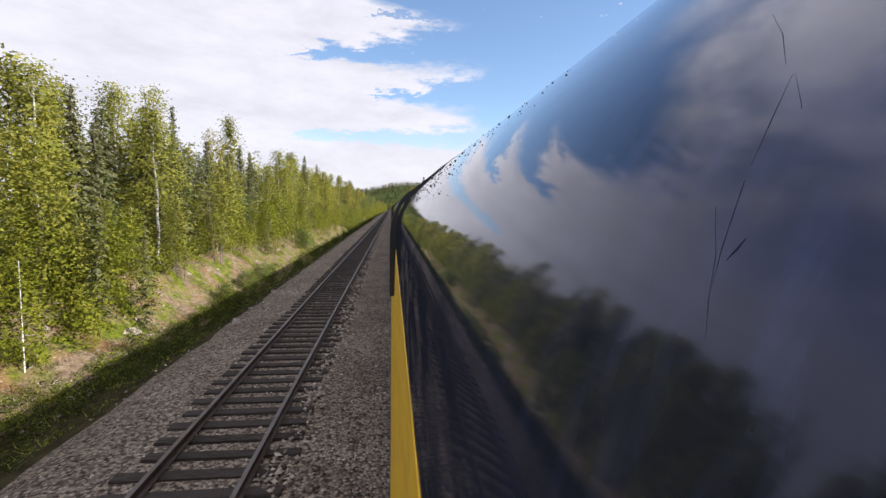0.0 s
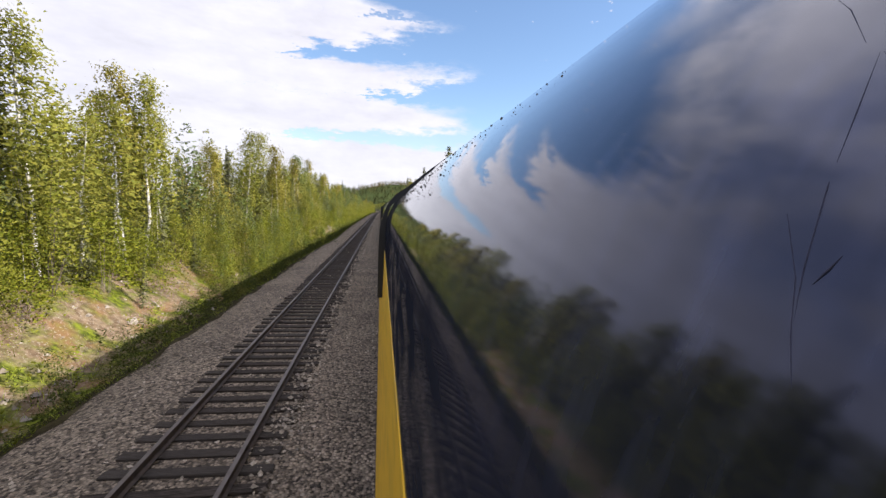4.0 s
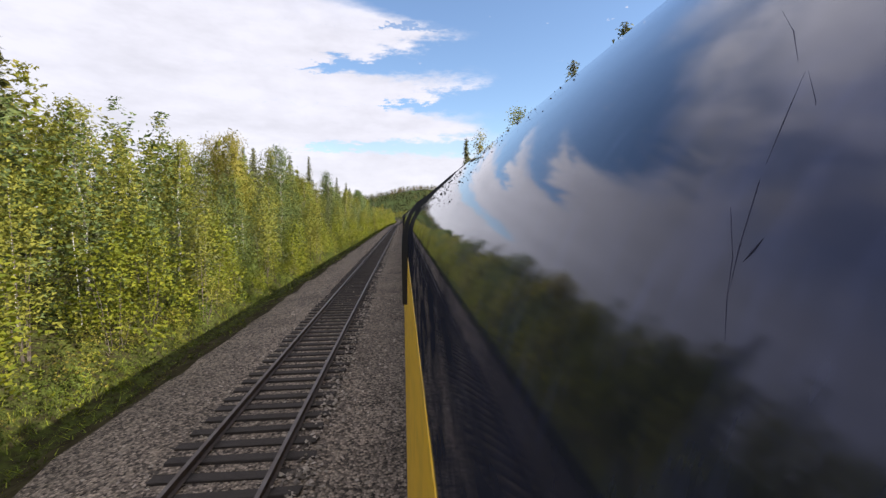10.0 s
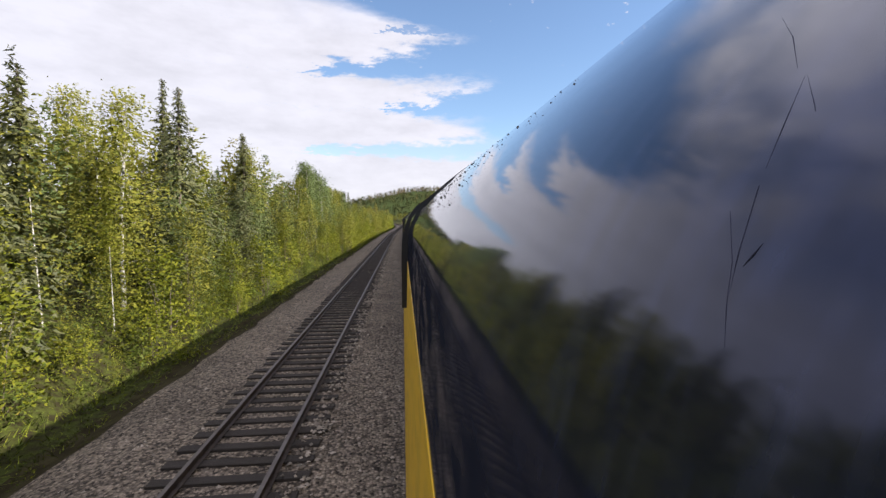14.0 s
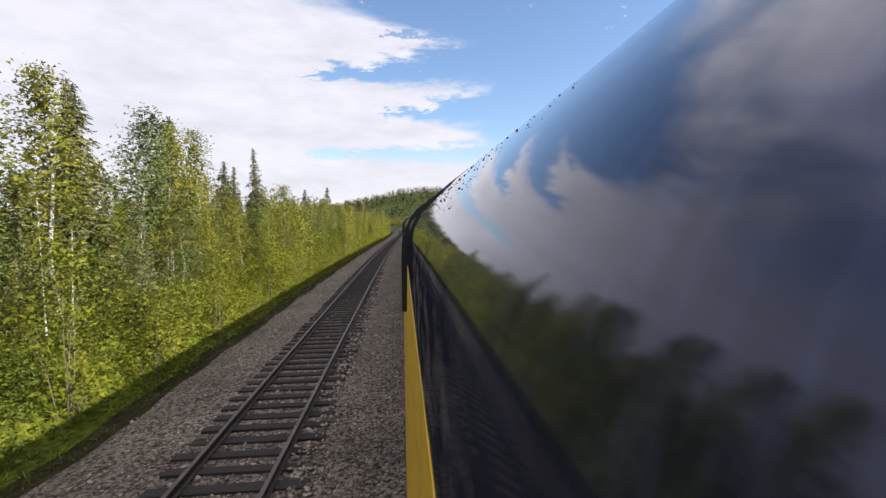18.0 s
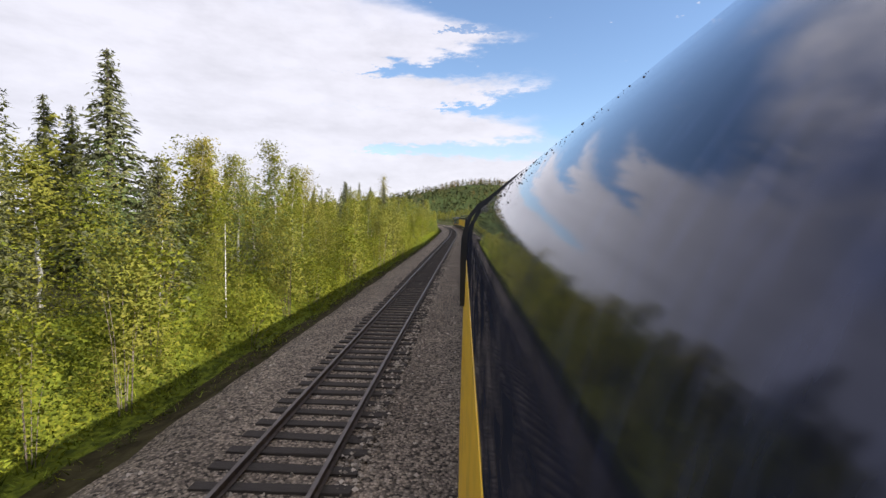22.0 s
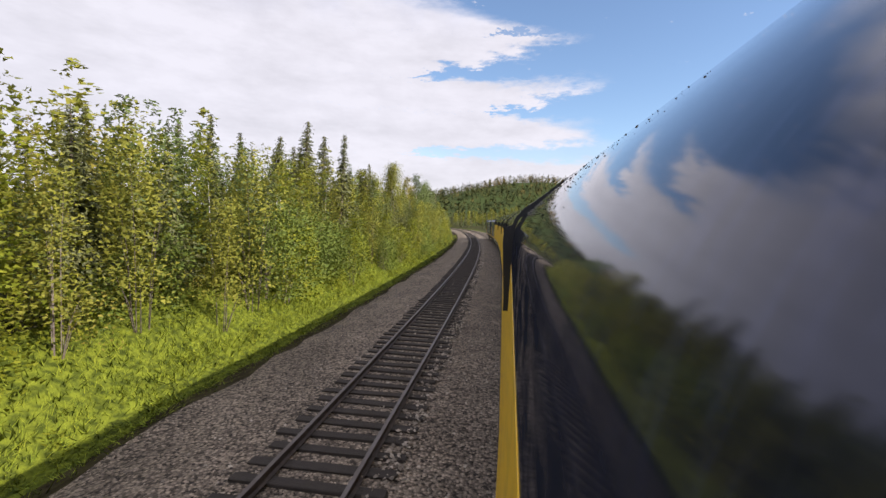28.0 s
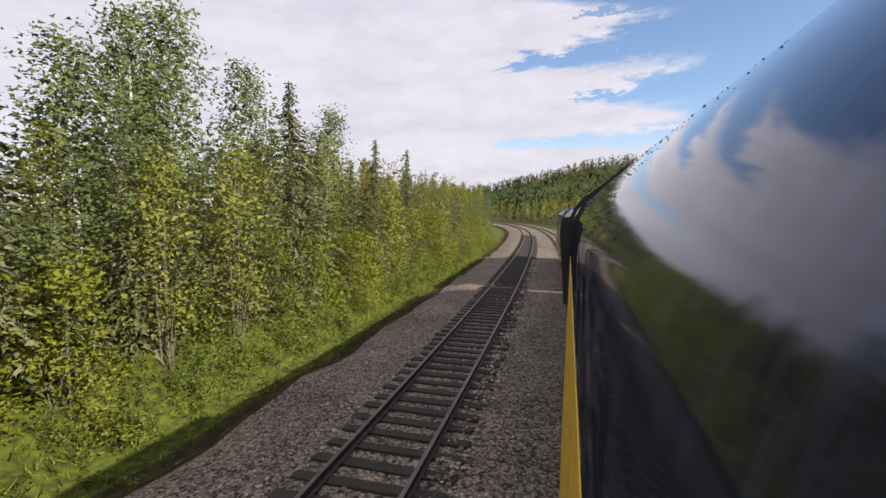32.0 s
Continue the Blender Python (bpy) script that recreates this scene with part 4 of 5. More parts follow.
for u, s_, k in ((-10.6, 488.2, 1.5), (-10.9, 490.6, 1.7), (-10.8, 493.4, 1.6), (-10.5, 496.0, 1.4), (-10.4, 499.0, 1.2), (-9.8, 523.0, 1.5), (-9.6, 525.4, 1.3), (-9.6, 505.0, 1.2)):
    x, y = line(u, s_)
    tagged(copy_thing(bush, pose(float(x), float(y), ground_z(u, s_) - 0.04, 0, 0, rng.uniform(0, 360)) @ Matrix.Diagonal((k, k, k * 1.15, 1))), "dense dark green alder bush at the forest edge", "bush", "bushes on the bank")

# the woods behind and the growth between the trees, too dense to count
def sprays_of(me, keep, grow):
    a = np.empty(len(me.vertices) * 3)
    me.vertices.foreach_get("co", a)
    a = a.reshape(-1, 3, 3)
    a = a[rng.permutation(len(a))[:keep]]
    return (a - a.mean(1, keepdims=True)) * grow + a.mean(1, keepdims=True)


def with_trunk(cloud, height, thick):
    """Leaf clouds plus a slender three-sided trunk, and which triangles are bark."""
    tri = []
    for k0, k1 in ((0.0, 0.4), (0.4, 0.72)):
        for j in range(3):
            a0, a1 = 2.1 * j, 2.1 * (j + 1)
            r0, r1 = thick * (1 - 0.85 * k0), thick * (1 - 0.85 * k1)
            p = [(r0 * math.cos(a0), r0 * math.sin(a0), k0 * height), (r0 * math.cos(a1), r0 * math.sin(a1), k0 * height),
                 (r1 * math.cos(a1), r1 * math.sin(a1), k1 * height), (r1 * math.cos(a0), r1 * math.sin(a0), k1 * height)]
            tri += [(p[0], p[1], p[2]), (p[0], p[2], p[3])]
    return np.concatenate([cloud, np.array(tri)]), len(tri)


def filled(cloud, height, radius, count, length):
    """A leaf cloud with broad sprays added inside it."""
    f = rng.uniform(0.05, 0.75, count)
    r, a = radius * np.sqrt(rng.uniform(0, 1, count)) * (1.0 - 0.5 * f), rng.uniform(0, 6.28, count)
    return np.concatenate([cloud, core(rng, np.stack([r * np.cos(a), r * np.sin(a), f * height], 1), length)])


def thicket(name, label, category, sources, places, mats, wide=1.0):
    """Joined copies of leaf clouds at places (u, s, size, source); sources are clouds, a material index and their count of bark triangles, which take the last material."""
    vs, ns, idx = [], [], []
    ready = [(*soft(a), mi, nb) for a, mi, nb in sources]
    for u, s, k, which in places:
        a, nrm, mi, nb = ready[which]
        x, y = line(u, s)
        ang = rng.uniform(0, 6.28)
        q = a.reshape(-1, 3) * np.array([k * wide, k * wide, k])
        c, d = math.cos(ang), math.sin(ang)
        lx, ly = rng.normal(0, 0.03, 2)
        vs.append(np.stack([q[:, 0] * c - q[:, 1] * d + x + lx * q[:, 2], q[:, 0] * d + q[:, 1] * c + y + ly * q[:, 2], q[:, 2] + ground_z(u, s) - 0.05], 1))
        ns.append(np.stack([nrm[:, 0] * c - nrm[:, 1] * d, nrm[:, 0] * d + nrm[:, 1] * c, nrm[:, 2]], 1))
        idx.append(np.concatenate([np.full(len(a) - nb, mi), np.full(nb, len(mats) - 1)]))
    me = leaf_mesh(name, np.concatenate(vs), np.concatenate(ns), *mats, index=np.concatenate(idx))
    return tagged(new(name, me), label, category, kind="stuff")


deep = [(sprays_of(KINDS["b"][0][1], 460, 2.7), 1, 0), (sprays_of(KINDS["b"][2][1], 460, 2.7), 1, 0), (sprays_of(KINDS["s"][0][1], 400, 2.25), 0, 0), (sprays_of(KINDS["s"][2][1], 400, 2.25), 0, 0)]
places = []
for k in range(600):
    s, u = (k + rng.uniform()) * 700 / 600, -(15.5 + (k % 5) * 3.2 + rng.uniform(0, 3.2))
    if k % 7 == 6:
        u = rng.uniform(17, 30)
    places.append((u, s, rng.uniform(0.6, 0.9) * (1.0 if s < 320 else 0.74), int(rng.choice(4, p=[0.2, 0.2, 0.3, 0.3]))))
thicket("woodland", "dense mixed birch and spruce wood behind the forest edge", "woodland", deep, places, (NEEDLE, LEAF))

def spire(clumps, per, radius, length, width, tip=0.75):
    """The leaf cloud of a young tree 10 m high: leafy from the foot and narrowing to a pointed top."""
    f = np.linspace(0.05, 1.0, clumps) + rng.normal(0, 0.02, clumps)
    env = radius * np.maximum(0.02, 1.0 - f) ** tip * np.minimum(1.0, f / 0.22) ** 0.5 + 0.08
    r, a = env * np.sqrt(rng.uniform(0.05, 1.0, clumps)) * rng.uniform(0.7, 1.15, clumps), rng.uniform(0, 6.28, clumps)
    at = np.stack([r * np.cos(a), r * np.sin(a), f * 10.0], 1)
    at = np.repeat(at, per, 0) + rng.normal(0, 1, (clumps * per, 3)) * np.array([0.36, 0.36, 0.30]) * np.repeat(0.35 + 0.75 * (1 - f), per)[:, None]
    way = np.repeat(np.stack([np.cos(a), np.sin(a), 0.1 + 0 * a], 1), per, 0)
    v, _ = leaves(rng, at, way, length, width)
    f = rng.uniform(0.06, 0.86, 130)
    r, a = radius * 0.66 * (1.0 - f) ** tip * np.sqrt(rng.uniform(0, 1, 130)), rng.uniform(0, 6.28, 130)
    return np.concatenate([v.reshape(-1, 3, 3), core(rng, np.stack([r * np.cos(a), r * np.sin(a), f * 10.0], 1), length * 1.35)])


def young_trees(more, length):
    out = []
    for clumps, per, radius, mi, bark in ((54, 11, 2.3, 0, 0), (48, 11, 1.6, 0, 1), (54, 11, 2.2, 1, 0), (52, 11, 2.0, 4, 0), (44, 11, 1.6, 5, 0), (44, 11, 1.5, 4, 1)):
        cloud, nb = spire(int(clumps * more ** 0.4), max(5, int(per * more ** 0.6)), radius, length, length * 0.7, 0.55), 0
        if bark:
            cloud, nb = with_trunk(cloud, 10.0, 0.045)
        out.append((cloud, mi, nb))
    return out


def mix_at(s):
    """The shares of the kinds of young tree along the line: yellow birches, cool aspens, bright willows, then spruces."""
    if s < 158:
        return [0.14, 0.07, 0.14, 0.44, 0.07, 0.06, 0.08]
    if s < 285:
        return [0.05, 0.02, 0.42, 0.18, 0.01, 0.03, 0.29]
    if s < 327:
        return [0.10, 0.03, 0.52, 0.10, 0.02, 0.03, 0.20]
    if s < 480:
        return [0.40, 0.03, 0.16, 0.26, 0.03, 0.02, 0.10]
    return [0.12, 0.05, 0.27, 0.22, 0.06, 0.04, 0.24] if s < 512 else [0.02, 0.02, 0.38, 0.12, 0.03, 0.02, 0.41]


young = young_trees(1.2, 0.175)
young.append((sprays_of(KINDS["s"][1][1], 620, 1.25), 2, 0))
young += young_trees(0.6, 0.225)
young.append((sprays_of(KINDS["s"][0][1], 560, 1.4), 2, 0))
young += young_trees(2.3, 0.12)
young.append((sprays_of(KINDS["s"][2][1], 1000, 0.95), 2, 0))
places = []
for s in np.concatenate([np.arange(2, 150, 0.6), np.arange(150, 290, 0.5), np.arange(290, 465, 0.40), np.arange(465, 515, 0.25), np.arange(515, 620, 0.36)]):
    u = float(np.interp(s, [0, 150, 170, 280, 300, 430, 460, 478, 508, 525, 600], [-11.6, -11.2, -9.6, -9.6, -9.4, -9.4, -11.0, -11.8, -11.6, -9.8, -9.8])) - abs(rng.normal(0, 1.7))
    h = float(np.interp(s, [0, 140, 160, 285, 300, 390, 400, 435, 450, 600], [4.6, 4.6, 6.6, 6.6, 5.9, 5.9, 5.2, 5.2, 6.2, 6.4]))
    places.append((u, s, h / 10 * rng.uniform(0.5, 1.08), int(rng.choice(7, p=mix_at(s))) + (7 if u < -12.4 else 14 if u > -10.5 or (s > 466 and u > -11.9) else 0)))
# young growth on the slope of the bank
for k in range(44):
    places.append((-9.4 - 2.6 * rng.uniform(), rng.uniform(58, 84), rng.uniform(0.14, 0.40), int(rng.choice([0, 1, 3, 4, 6], p=[0.35, 0.2, 0.3, 0.05, 0.1])) + 14))
for k in range(16):
    places.append((-9.3 - 0.9 * rng.uniform(), rng.uniform(394, 408), rng.uniform(0.32, 0.55), int(rng.choice([0, 2, 3])) + 14))
for k in range(95):
    places.append((-9.4 - 2.4 * rng.uniform() ** 0.7, rng.uniform(4, 158), rng.uniform(0.16, 0.42), int(rng.choice([0, 1, 3, 4, 6], p=[0.35, 0.2, 0.25, 0.1, 0.1]))))
for k in range(34):
    places.append((-rng.uniform(9.6, 12.4), rng.uniform(9, 19), rng.uniform(0.28, 0.55), int(rng.choice([0, 1, 3, 6]))))
for k in range(46):
    places.append((-8.9 - 2.3 * rng.uniform(), rng.uniform(97, 127), rng.uniform(0.2, 0.46), int(rng.choice([0, 2, 3, 6], p=[0.35, 0.3, 0.25, 0.1])) + 14))
thicket("saplings", "crowded young birches and aspens at the forest edge", "saplings", young, places, (SHRUBLEAF, LEAFG, NEEDLE, SHRUBLEAF, LEAF, LEAFY, BARK), 1.15)

places = []
for s in np.concatenate([np.arange(4, 150, 1.5), np.arange(150, 300, 0.9), np.arange(300, 460, 1.5), np.arange(460, 630, 0.9)]):
    u = -rng.uniform(12.6, 17.0) - (1.0 if s < 150 else 0.0)
    h = float(np.interp(s, [0, 150, 285, 300, 390, 400, 435, 450, 600], [8.6, 8.8, 8.8, 7.0, 6.6, 6.0, 6.0, 7.2, 7.6]))
    places.append((u, s, h / 10 * rng.uniform(0.72, 1.05), int(rng.choice(7, p=[0.22, 0.06, 0.18, 0.24, 0.05, 0.04, 0.21])) + 7))
thicket("birch_stand", "close stand of thin white-barked birches and spruces", "woodland", young, places, (LEAF, LEAFG, NEEDLE, SHRUBLEAF, LEAF, LEAFY, BARK), 1.3)

low_growth = [(filled(sprays_of(SHRUBS[0][1], 330, 1.18), 2.3, 0.75, 80, 0.18), 0, 0), (filled(sprays_of(SHRUBS[1][1], 330, 1.18), 3.1, 0.65, 80, 0.18), 0, 0), (filled(sprays_of(SHRUBS[2][1], 330, 1.18), 3.8, 0.6, 80, 0.18), 1, 0), (filled(sprays_of(SHRUBS[3][1], 340, 1.05), 1.4, 0.8, 60, 0.16), 0, 0), (sprays_of(SHRUBS[3][1], 260, 1.2), 2, 0),
              (filled(sprays_of(SHRUBS[0][1], 240, 1.3), 2.3, 0.75, 40, 0.22), 3, 0), (filled(sprays_of(SHRUBS[3][1], 220, 1.3), 1.4, 0.8, 35, 0.22), 3, 0)]
low_growth += [(low_growth[k][0], 4, 0) for k in (0, 1, 3)]
places = []
for s in np.concatenate([np.arange(2, 158, 0.8), np.arange(158, 330, 0.34), np.arange(330, 460, 0.36), np.arange(460, 515, 0.40), np.arange(515, 605, 0.38)]):
    edge_u = float(np.interp(s, [0, 150, 168, 280, 300, 430, 460, 478, 506, 522, 600], [-11.6, -11.2, -8.0, -7.9, -7.8, -7.8, -9.6, -10.8, -10.4, -8.4, -8.0]))
    u = edge_u - abs(rng.normal(0, 1.5))
    which = int(rng.choice(5, p=[0.27, 0.22, 0.2, 0.21, 0.1]))
    if (158 < s < 327 or s > 480) and which in (0, 1, 3) and rng.uniform() < (0.94 if s < 327 else 0.7):
        which = {0: 7, 1: 8, 3: 9}[which]
    places.append((u, s, rng.uniform(0.4, 0.95) * (0.45 if u > -8.4 else 0.75 if u > -9.3 else 1.0) * (0.72 if 158 < s < 290 and u > -9.0 else 1.0), which))
# the weedy ditch at the foot of the bare bank
for s in np.arange(2, 168, 0.42):
    places.append((-7.6 + rng.normal(0, 0.6), s, rng.uniform(0.2, 0.46), 5 + int(rng.integers(2))))
for s in np.concatenate([np.arange(4, 24, 0.16), np.arange(92, 146, 0.16)]):
    places.append((-7.0 - (1.4 + 1.5 * bank_back(s)) * rng.uniform(), s, rng.uniform(0.16, 0.40), 5 + int(rng.integers(2)) if rng.uniform() < 0.75 else int(rng.choice([2, 3, 4]))))
for k in range(150):
    places.append((-8.3 - 3.9 * rng.uniform() ** 0.6, rng.uniform(2, 155), rng.uniform(0.18, 0.6), int(rng.integers(2, 7))))
for k in range(26):
    places.append((-rng.uniform(9.6, 12.5), rng.uniform(6, 19), rng.uniform(0.6, 1.0), int(rng.integers(3))))
for k in range(70):
    places.append((-8.2 - 2.6 * rng.uniform(), rng.uniform(96, 128), rng.uniform(0.35, 0.8), int(rng.choice([0, 1, 2, 7, 8]))))
thicket("undergrowth", "leafy yellow-green undergrowth in front of the trees", "undergrowth", low_growth, places, (SHRUBLEAF, LEAF, LEAFY, HERB, ALDER))

# herbs and weeds of the verge
herbs = []
for k in range(4):
    m = 38
    z = rng.uniform(0.02, 1.0, m)
    a = rng.uniform(0, 6.28, m)
    r = 0.42 * np.sqrt(rng.uniform(0, 1, m)) * (1.1 - 0.6 * z)
    hv, hf = leaves(rng, np.stack([r * np.cos(a), r * np.sin(a), z * 0.62], 1), np.stack([np.cos(a), np.sin(a), 0.5 + 0 * a], 1), 0.15, 0.055)
    herbs.append((hv.reshape(-1, 3, 3), k % 2, 0))
herbs += [(h[0], 2, 0) for h in herbs[:2]]
places = []
for k in range(6000):
    s = rng.uniform(0, 605)
    if s < 160:
        u = verge_u(s) - 0.1 - rng.gamma(2.2, 0.46)
    else:
        u = verge_u(s) + 0.1 - rng.gamma(2.0, 0.78)
    near = u > verge_u(s) - 1.5
    if 442 < s < 512 and not near and rng.uniform() < 0.75:
        continue
    # next to the ballast mostly the dark herbs, which stand in for the shade
    places.append((u, s, rng.uniform(0.35, 1.1) * (0.45 if near else 1.0), int(rng.choice(6, p=[0.0, 0.04, 0.0, 0.06, 0.45, 0.45] if near else [0.05, 0.12, 0.05, 0.08, 0.35, 0.35] if 155 < s < 305 or s > 512 else [0.2, 0.2, 0.2, 0.2, 0.1, 0.1]))))
thicket("verge_weeds", "low green weeds and herbs beside the trackbed", "weeds", herbs, places, (GRASS, SHRUBLEAF, HERB))

# the forest beyond, on both sides of the line
far_sources = [(sprays_of(KINDS["b"][0][1], 60, 7.0), 1, 0), (sprays_of(KINDS["s"][0][1], 70, 5.0), 0, 0), (sprays_of(KINDS["s"][2][1], 70, 5.0), 0, 0)]
places = []
for k in range(1100):
    u = rng.uniform(32, 150) * (1 if k % 2 else -1)
    if k % 6 == 0:
        u = rng.uniform(13, 32)
    places.append((u, rng.uniform(-40, 600), rng.uniform(0.55, 0.85), int(rng.integers(3))))
thicket("far_woodland", "wide mixed forest away from the line", "woodland", far_sources, places, (NEEDLE, LEAF))

# trees round the bend
places = []
for k in range(270):
    s, side = rng.uniform(590, 790), 1 if rng.uniform() < 0.5 else -1
    u = side * (11.0 + 30.0 * rng.uniform() ** 1.4)
    places.append((u, s, rng.uniform(0.55, 0.95), int(rng.integers(4))))
thicket("bend_woodland", "mixed birch and spruce wood round the bend", "woodland", deep, places, (NEEDLE, LEAF))

# trees on the far hill
fv_, fi_, n_far = [], [], 5000
for k in range(n_far):
    x, y = rng.uniform(-330, 330), rng.uniform(770, 1080)
    z = hill_z(x, y) - 1.3
    h = rng.uniform(6, 10)
    m = 22
    f = rng.uniform(0, 1, m) ** 1.3
    if rng.uniform() < 0.5:
        r = h * 0.15 * (1 - f) + 0.1
    else:
        r = h * 0.24 * np.sqrt(np.maximum(0.03, f * (1.0 - f) * 4))
    a = rng.uniform(0, 6.28, m)
    c = np.stack([x + r * np.cos(a), y + r * np.sin(a), z + h * (0.05 + 0.95 * f)], 1)
    tri = c[:, None, :] + rng.normal(0, 1, (m, 3, 3)) * np.array([0.5, 0.5, 0.65])
    fv_.append(tri.reshape(-1, 3))
    fi_.append(np.full(m, int(rng.uniform() < min(0.5, max(0.06, (z - 26.0) / 30.0)))))
fv_ = np.concatenate(fv_)
tagged(new("hill_forest", leaf_mesh("hill_forest", fv_, np.tile([0.45, -0.45, 0.77], (len(fv_), 1)), FARLEAF, FARGOLD, index=np.concatenate(fi_))), "distant green and yellow forest on the hill", "forest", kind="stuff")

# grass of the verge
n = 125000
gs, gu = np.where(np.arange(n) < 90000, rng.uniform(0, 610, n), rng.uniform(455, 530, n)), 0.1 - rng.gamma(3.2, 0.66, n)
gu = np.where(gs < 165, gu * 0.55, gu) - 0.15 + np.array([verge_u(q) for q in gs])
gx, gy = line(gu, gs)
gz = np.array([ground_z(a, b) for a, b in zip(gu, gs)])
ang, hh, lean = rng.uniform(0, 6.28, n), rng.uniform(0.10, 0.30, n), rng.normal(0, 0.14, (n, 2))
hh = hh * np.where(gu > np.array([verge_u(q) for q in gs]) - 1.6, 0.5, 1.0)
w = 0.014
base = np.stack([gx, gy, gz - 0.03], 1)
sd = np.stack([np.cos(ang) * w, np.sin(ang) * w, 0 * ang], 1)
tipv = base + np.stack([lean[:, 0], lean[:, 1], hh], 1)
bl = np.stack([base - sd, base + sd, tipv], 1).reshape(-1, 3)
tagged(new("verge_grass", leaf_mesh("verge_grass", bl, np.tile([0.30, -0.10, 0.95], (3 * n, 1)), GRASS)), "long green and yellow grass beside the trackbed", "grass", kind="stuff")

# loose stones of the ballast
n = 56000
ss_, uu_ = rng.uniform(2, 575, n), np.where(rng.uniform(0, 1, n) < 0.85, rng.uniform(-6.2, -0.1, n), rng.uniform(-6.6, -5.2, n))
ends = np.arange(n) < 24000
uu_ = np.where(ends, -1.74 + rng.normal(0, 0.16, n), uu_)
ss_ = np.where(ends, ss_ + 0.35 * np.sin(ss_ * 0.9) + 0.3 * np.sin(ss_ * 2.3), ss_)
sx, sy = line(uu_, ss_)
sz = np.array([float(np.interp(a, GU, GZ)) for a in uu_])
octa = np.array([(1, 0, 0), (0, 1, 0), (-1, 0, 0), (0, -1, 0), (0, 0, 0.75), (0, 0, -0.6)])
of = np.array([(0, 1, 4), (1, 2, 4), (2, 3, 4), (3, 0, 4)])
rad = np.where(ends, rng.uniform(0.025, 0.055, n), rng.uniform(0.018, 0.05, n))[:, None, None]
sv = octa[None] * rad * rng.uniform(0.6, 1.4, (n, 6, 1)) + rng.normal(0, 0.008, (n, 6, 3)) + np.stack([sx, sy, sz + np.where(ends, rng.uniform(0.02, 0.085, n), 0.005)], 1)[:, None, :]
sf = (of[None] + 6 * np.arange(n)[:, None, None]).reshape(-1, 3)
tagged(new("ballast_stones", mesh("ballast_stones", sv.reshape(-1, 3), sf, STONE)), "loose grey crushed stones of the ballast", "ballast", kind="stuff")

# stones lying on the bare bank
n = 3000
ss_, uu_ = rng.uniform(0, 165, n), -rng.uniform(7.6, 12.6, n)
sx, sy = line(uu_, ss_)
sz = np.array([ground_z(a, b) for a, b in zip(uu_, ss_)])
rad = (0.02 + 0.03 * rng.gamma(1.2, 1.0, n)).clip(0, 0.2)[:, None, None]
sv = octa[None] * rad * rng.uniform(0.6, 1.4, (n, 6, 1)) + np.stack([sx, sy, sz], 1)[:, None, :]
sf = (of[None] + 6 * np.arange(n)[:, None, None]).reshape(-1, 3)
tagged(new("bank_stones", mesh("bank_stones", sv.reshape(-1, 3), sf, ROCKS)), "loose pale stones on the bare soil bank", "stones", kind="stuff")

# boulders on the bank


def boulder_mesh():
    bm = bmesh.new()
    bmesh.ops.create_icosphere(bm, subdivisions=2, radius=0.5)
    off = rng.uniform(0, 50)
    for v in bm.verts:
        k = 1.0 + 0.75 * noise.noise(v.co * 1.7 + Vector((off, 0, 0))) + 0.25 * noise.noise(v.co * 4.5 + Vector((0, off, 0)))
        v.co = Vector((v.co.x * k * 1.25, v.co.y * k, v.co.z * k * 0.72))
    me = bpy.data.meshes.new("boulder")
    bm.to_mesh(me)
    bm.free()
    me.materials.append(ROCK)
    return me


boulders = [boulder_mesh() for _ in range(5)]
spots = [(-11.0, 157.6, 0.95), (-10.2, 157.0, 0.6), (-9.6, 156.5, 0.75), (-8.8, 155.6, 0.6), (-11.6, 153.0, 0.7), (-9.9, 160.0, 0.5)]
spots += [(-8.0 - 4.2 * rng.uniform(), rng.uniform(4, 164), 0.16 + 0.30 * rng.uniform() ** 2) for _ in range(54)]
for k, (u, s_, size) in enumerate(spots):
    x, y = line(u, s_)
    ob = tagged(new("boulder", boulders[k % 5]), "pale grey boulder lying on the soil bank", "boulder", "boulders on the bank")
    ob.matrix_basis = pose(float(x), float(y), ground_z(u, s_) + 0.08 * size, 0, 0, rng.uniform(0, 360)) @ Matrix.Diagonal((size, size, size, 1))

for k, (u, s_, size) in enumerate([(-5.4, 335.9, 0.16), (-5.75, 17.0, 0.34), (-6.1, 23.6, 0.22), (-5.95, 19.4, 0.18), (-4.55, 18.3, 0.13)]):
    stone = tagged(new("stone", boulders[(k + 1) % 5]), "pale stone lying on the ballast beside the track", "stone", "stones on the ballast")
    stone.matrix_basis = pose(*(float(q) for q in line(u, s_)), ground_z(u, s_) + 0.03, 0, 0, 40 + 70 * k) @ Matrix.Diagonal((size, size * 0.9, size, 1))

# a length of old cable lying on the edge of the ballast
run = [(-6.66, 485.15), (-6.50, 485.4), (-6.34, 485.62), (-6.31, 486.0), (-6.29, 486.4), (-6.32, 486.75), (-6.36, 486.9), (-6.55, 486.9), (-6.74, 486.86)]
v, f = tube([(*(float(q) for q in line(u, s_)), ground_z(u, s_) + 0.03) for u, s_ in run], [0.016] * len(run), 6)
tagged(new("cable", mesh("cable", v, f, RUBBER)), "bent piece of old black cable lying on the ballast", "cable")


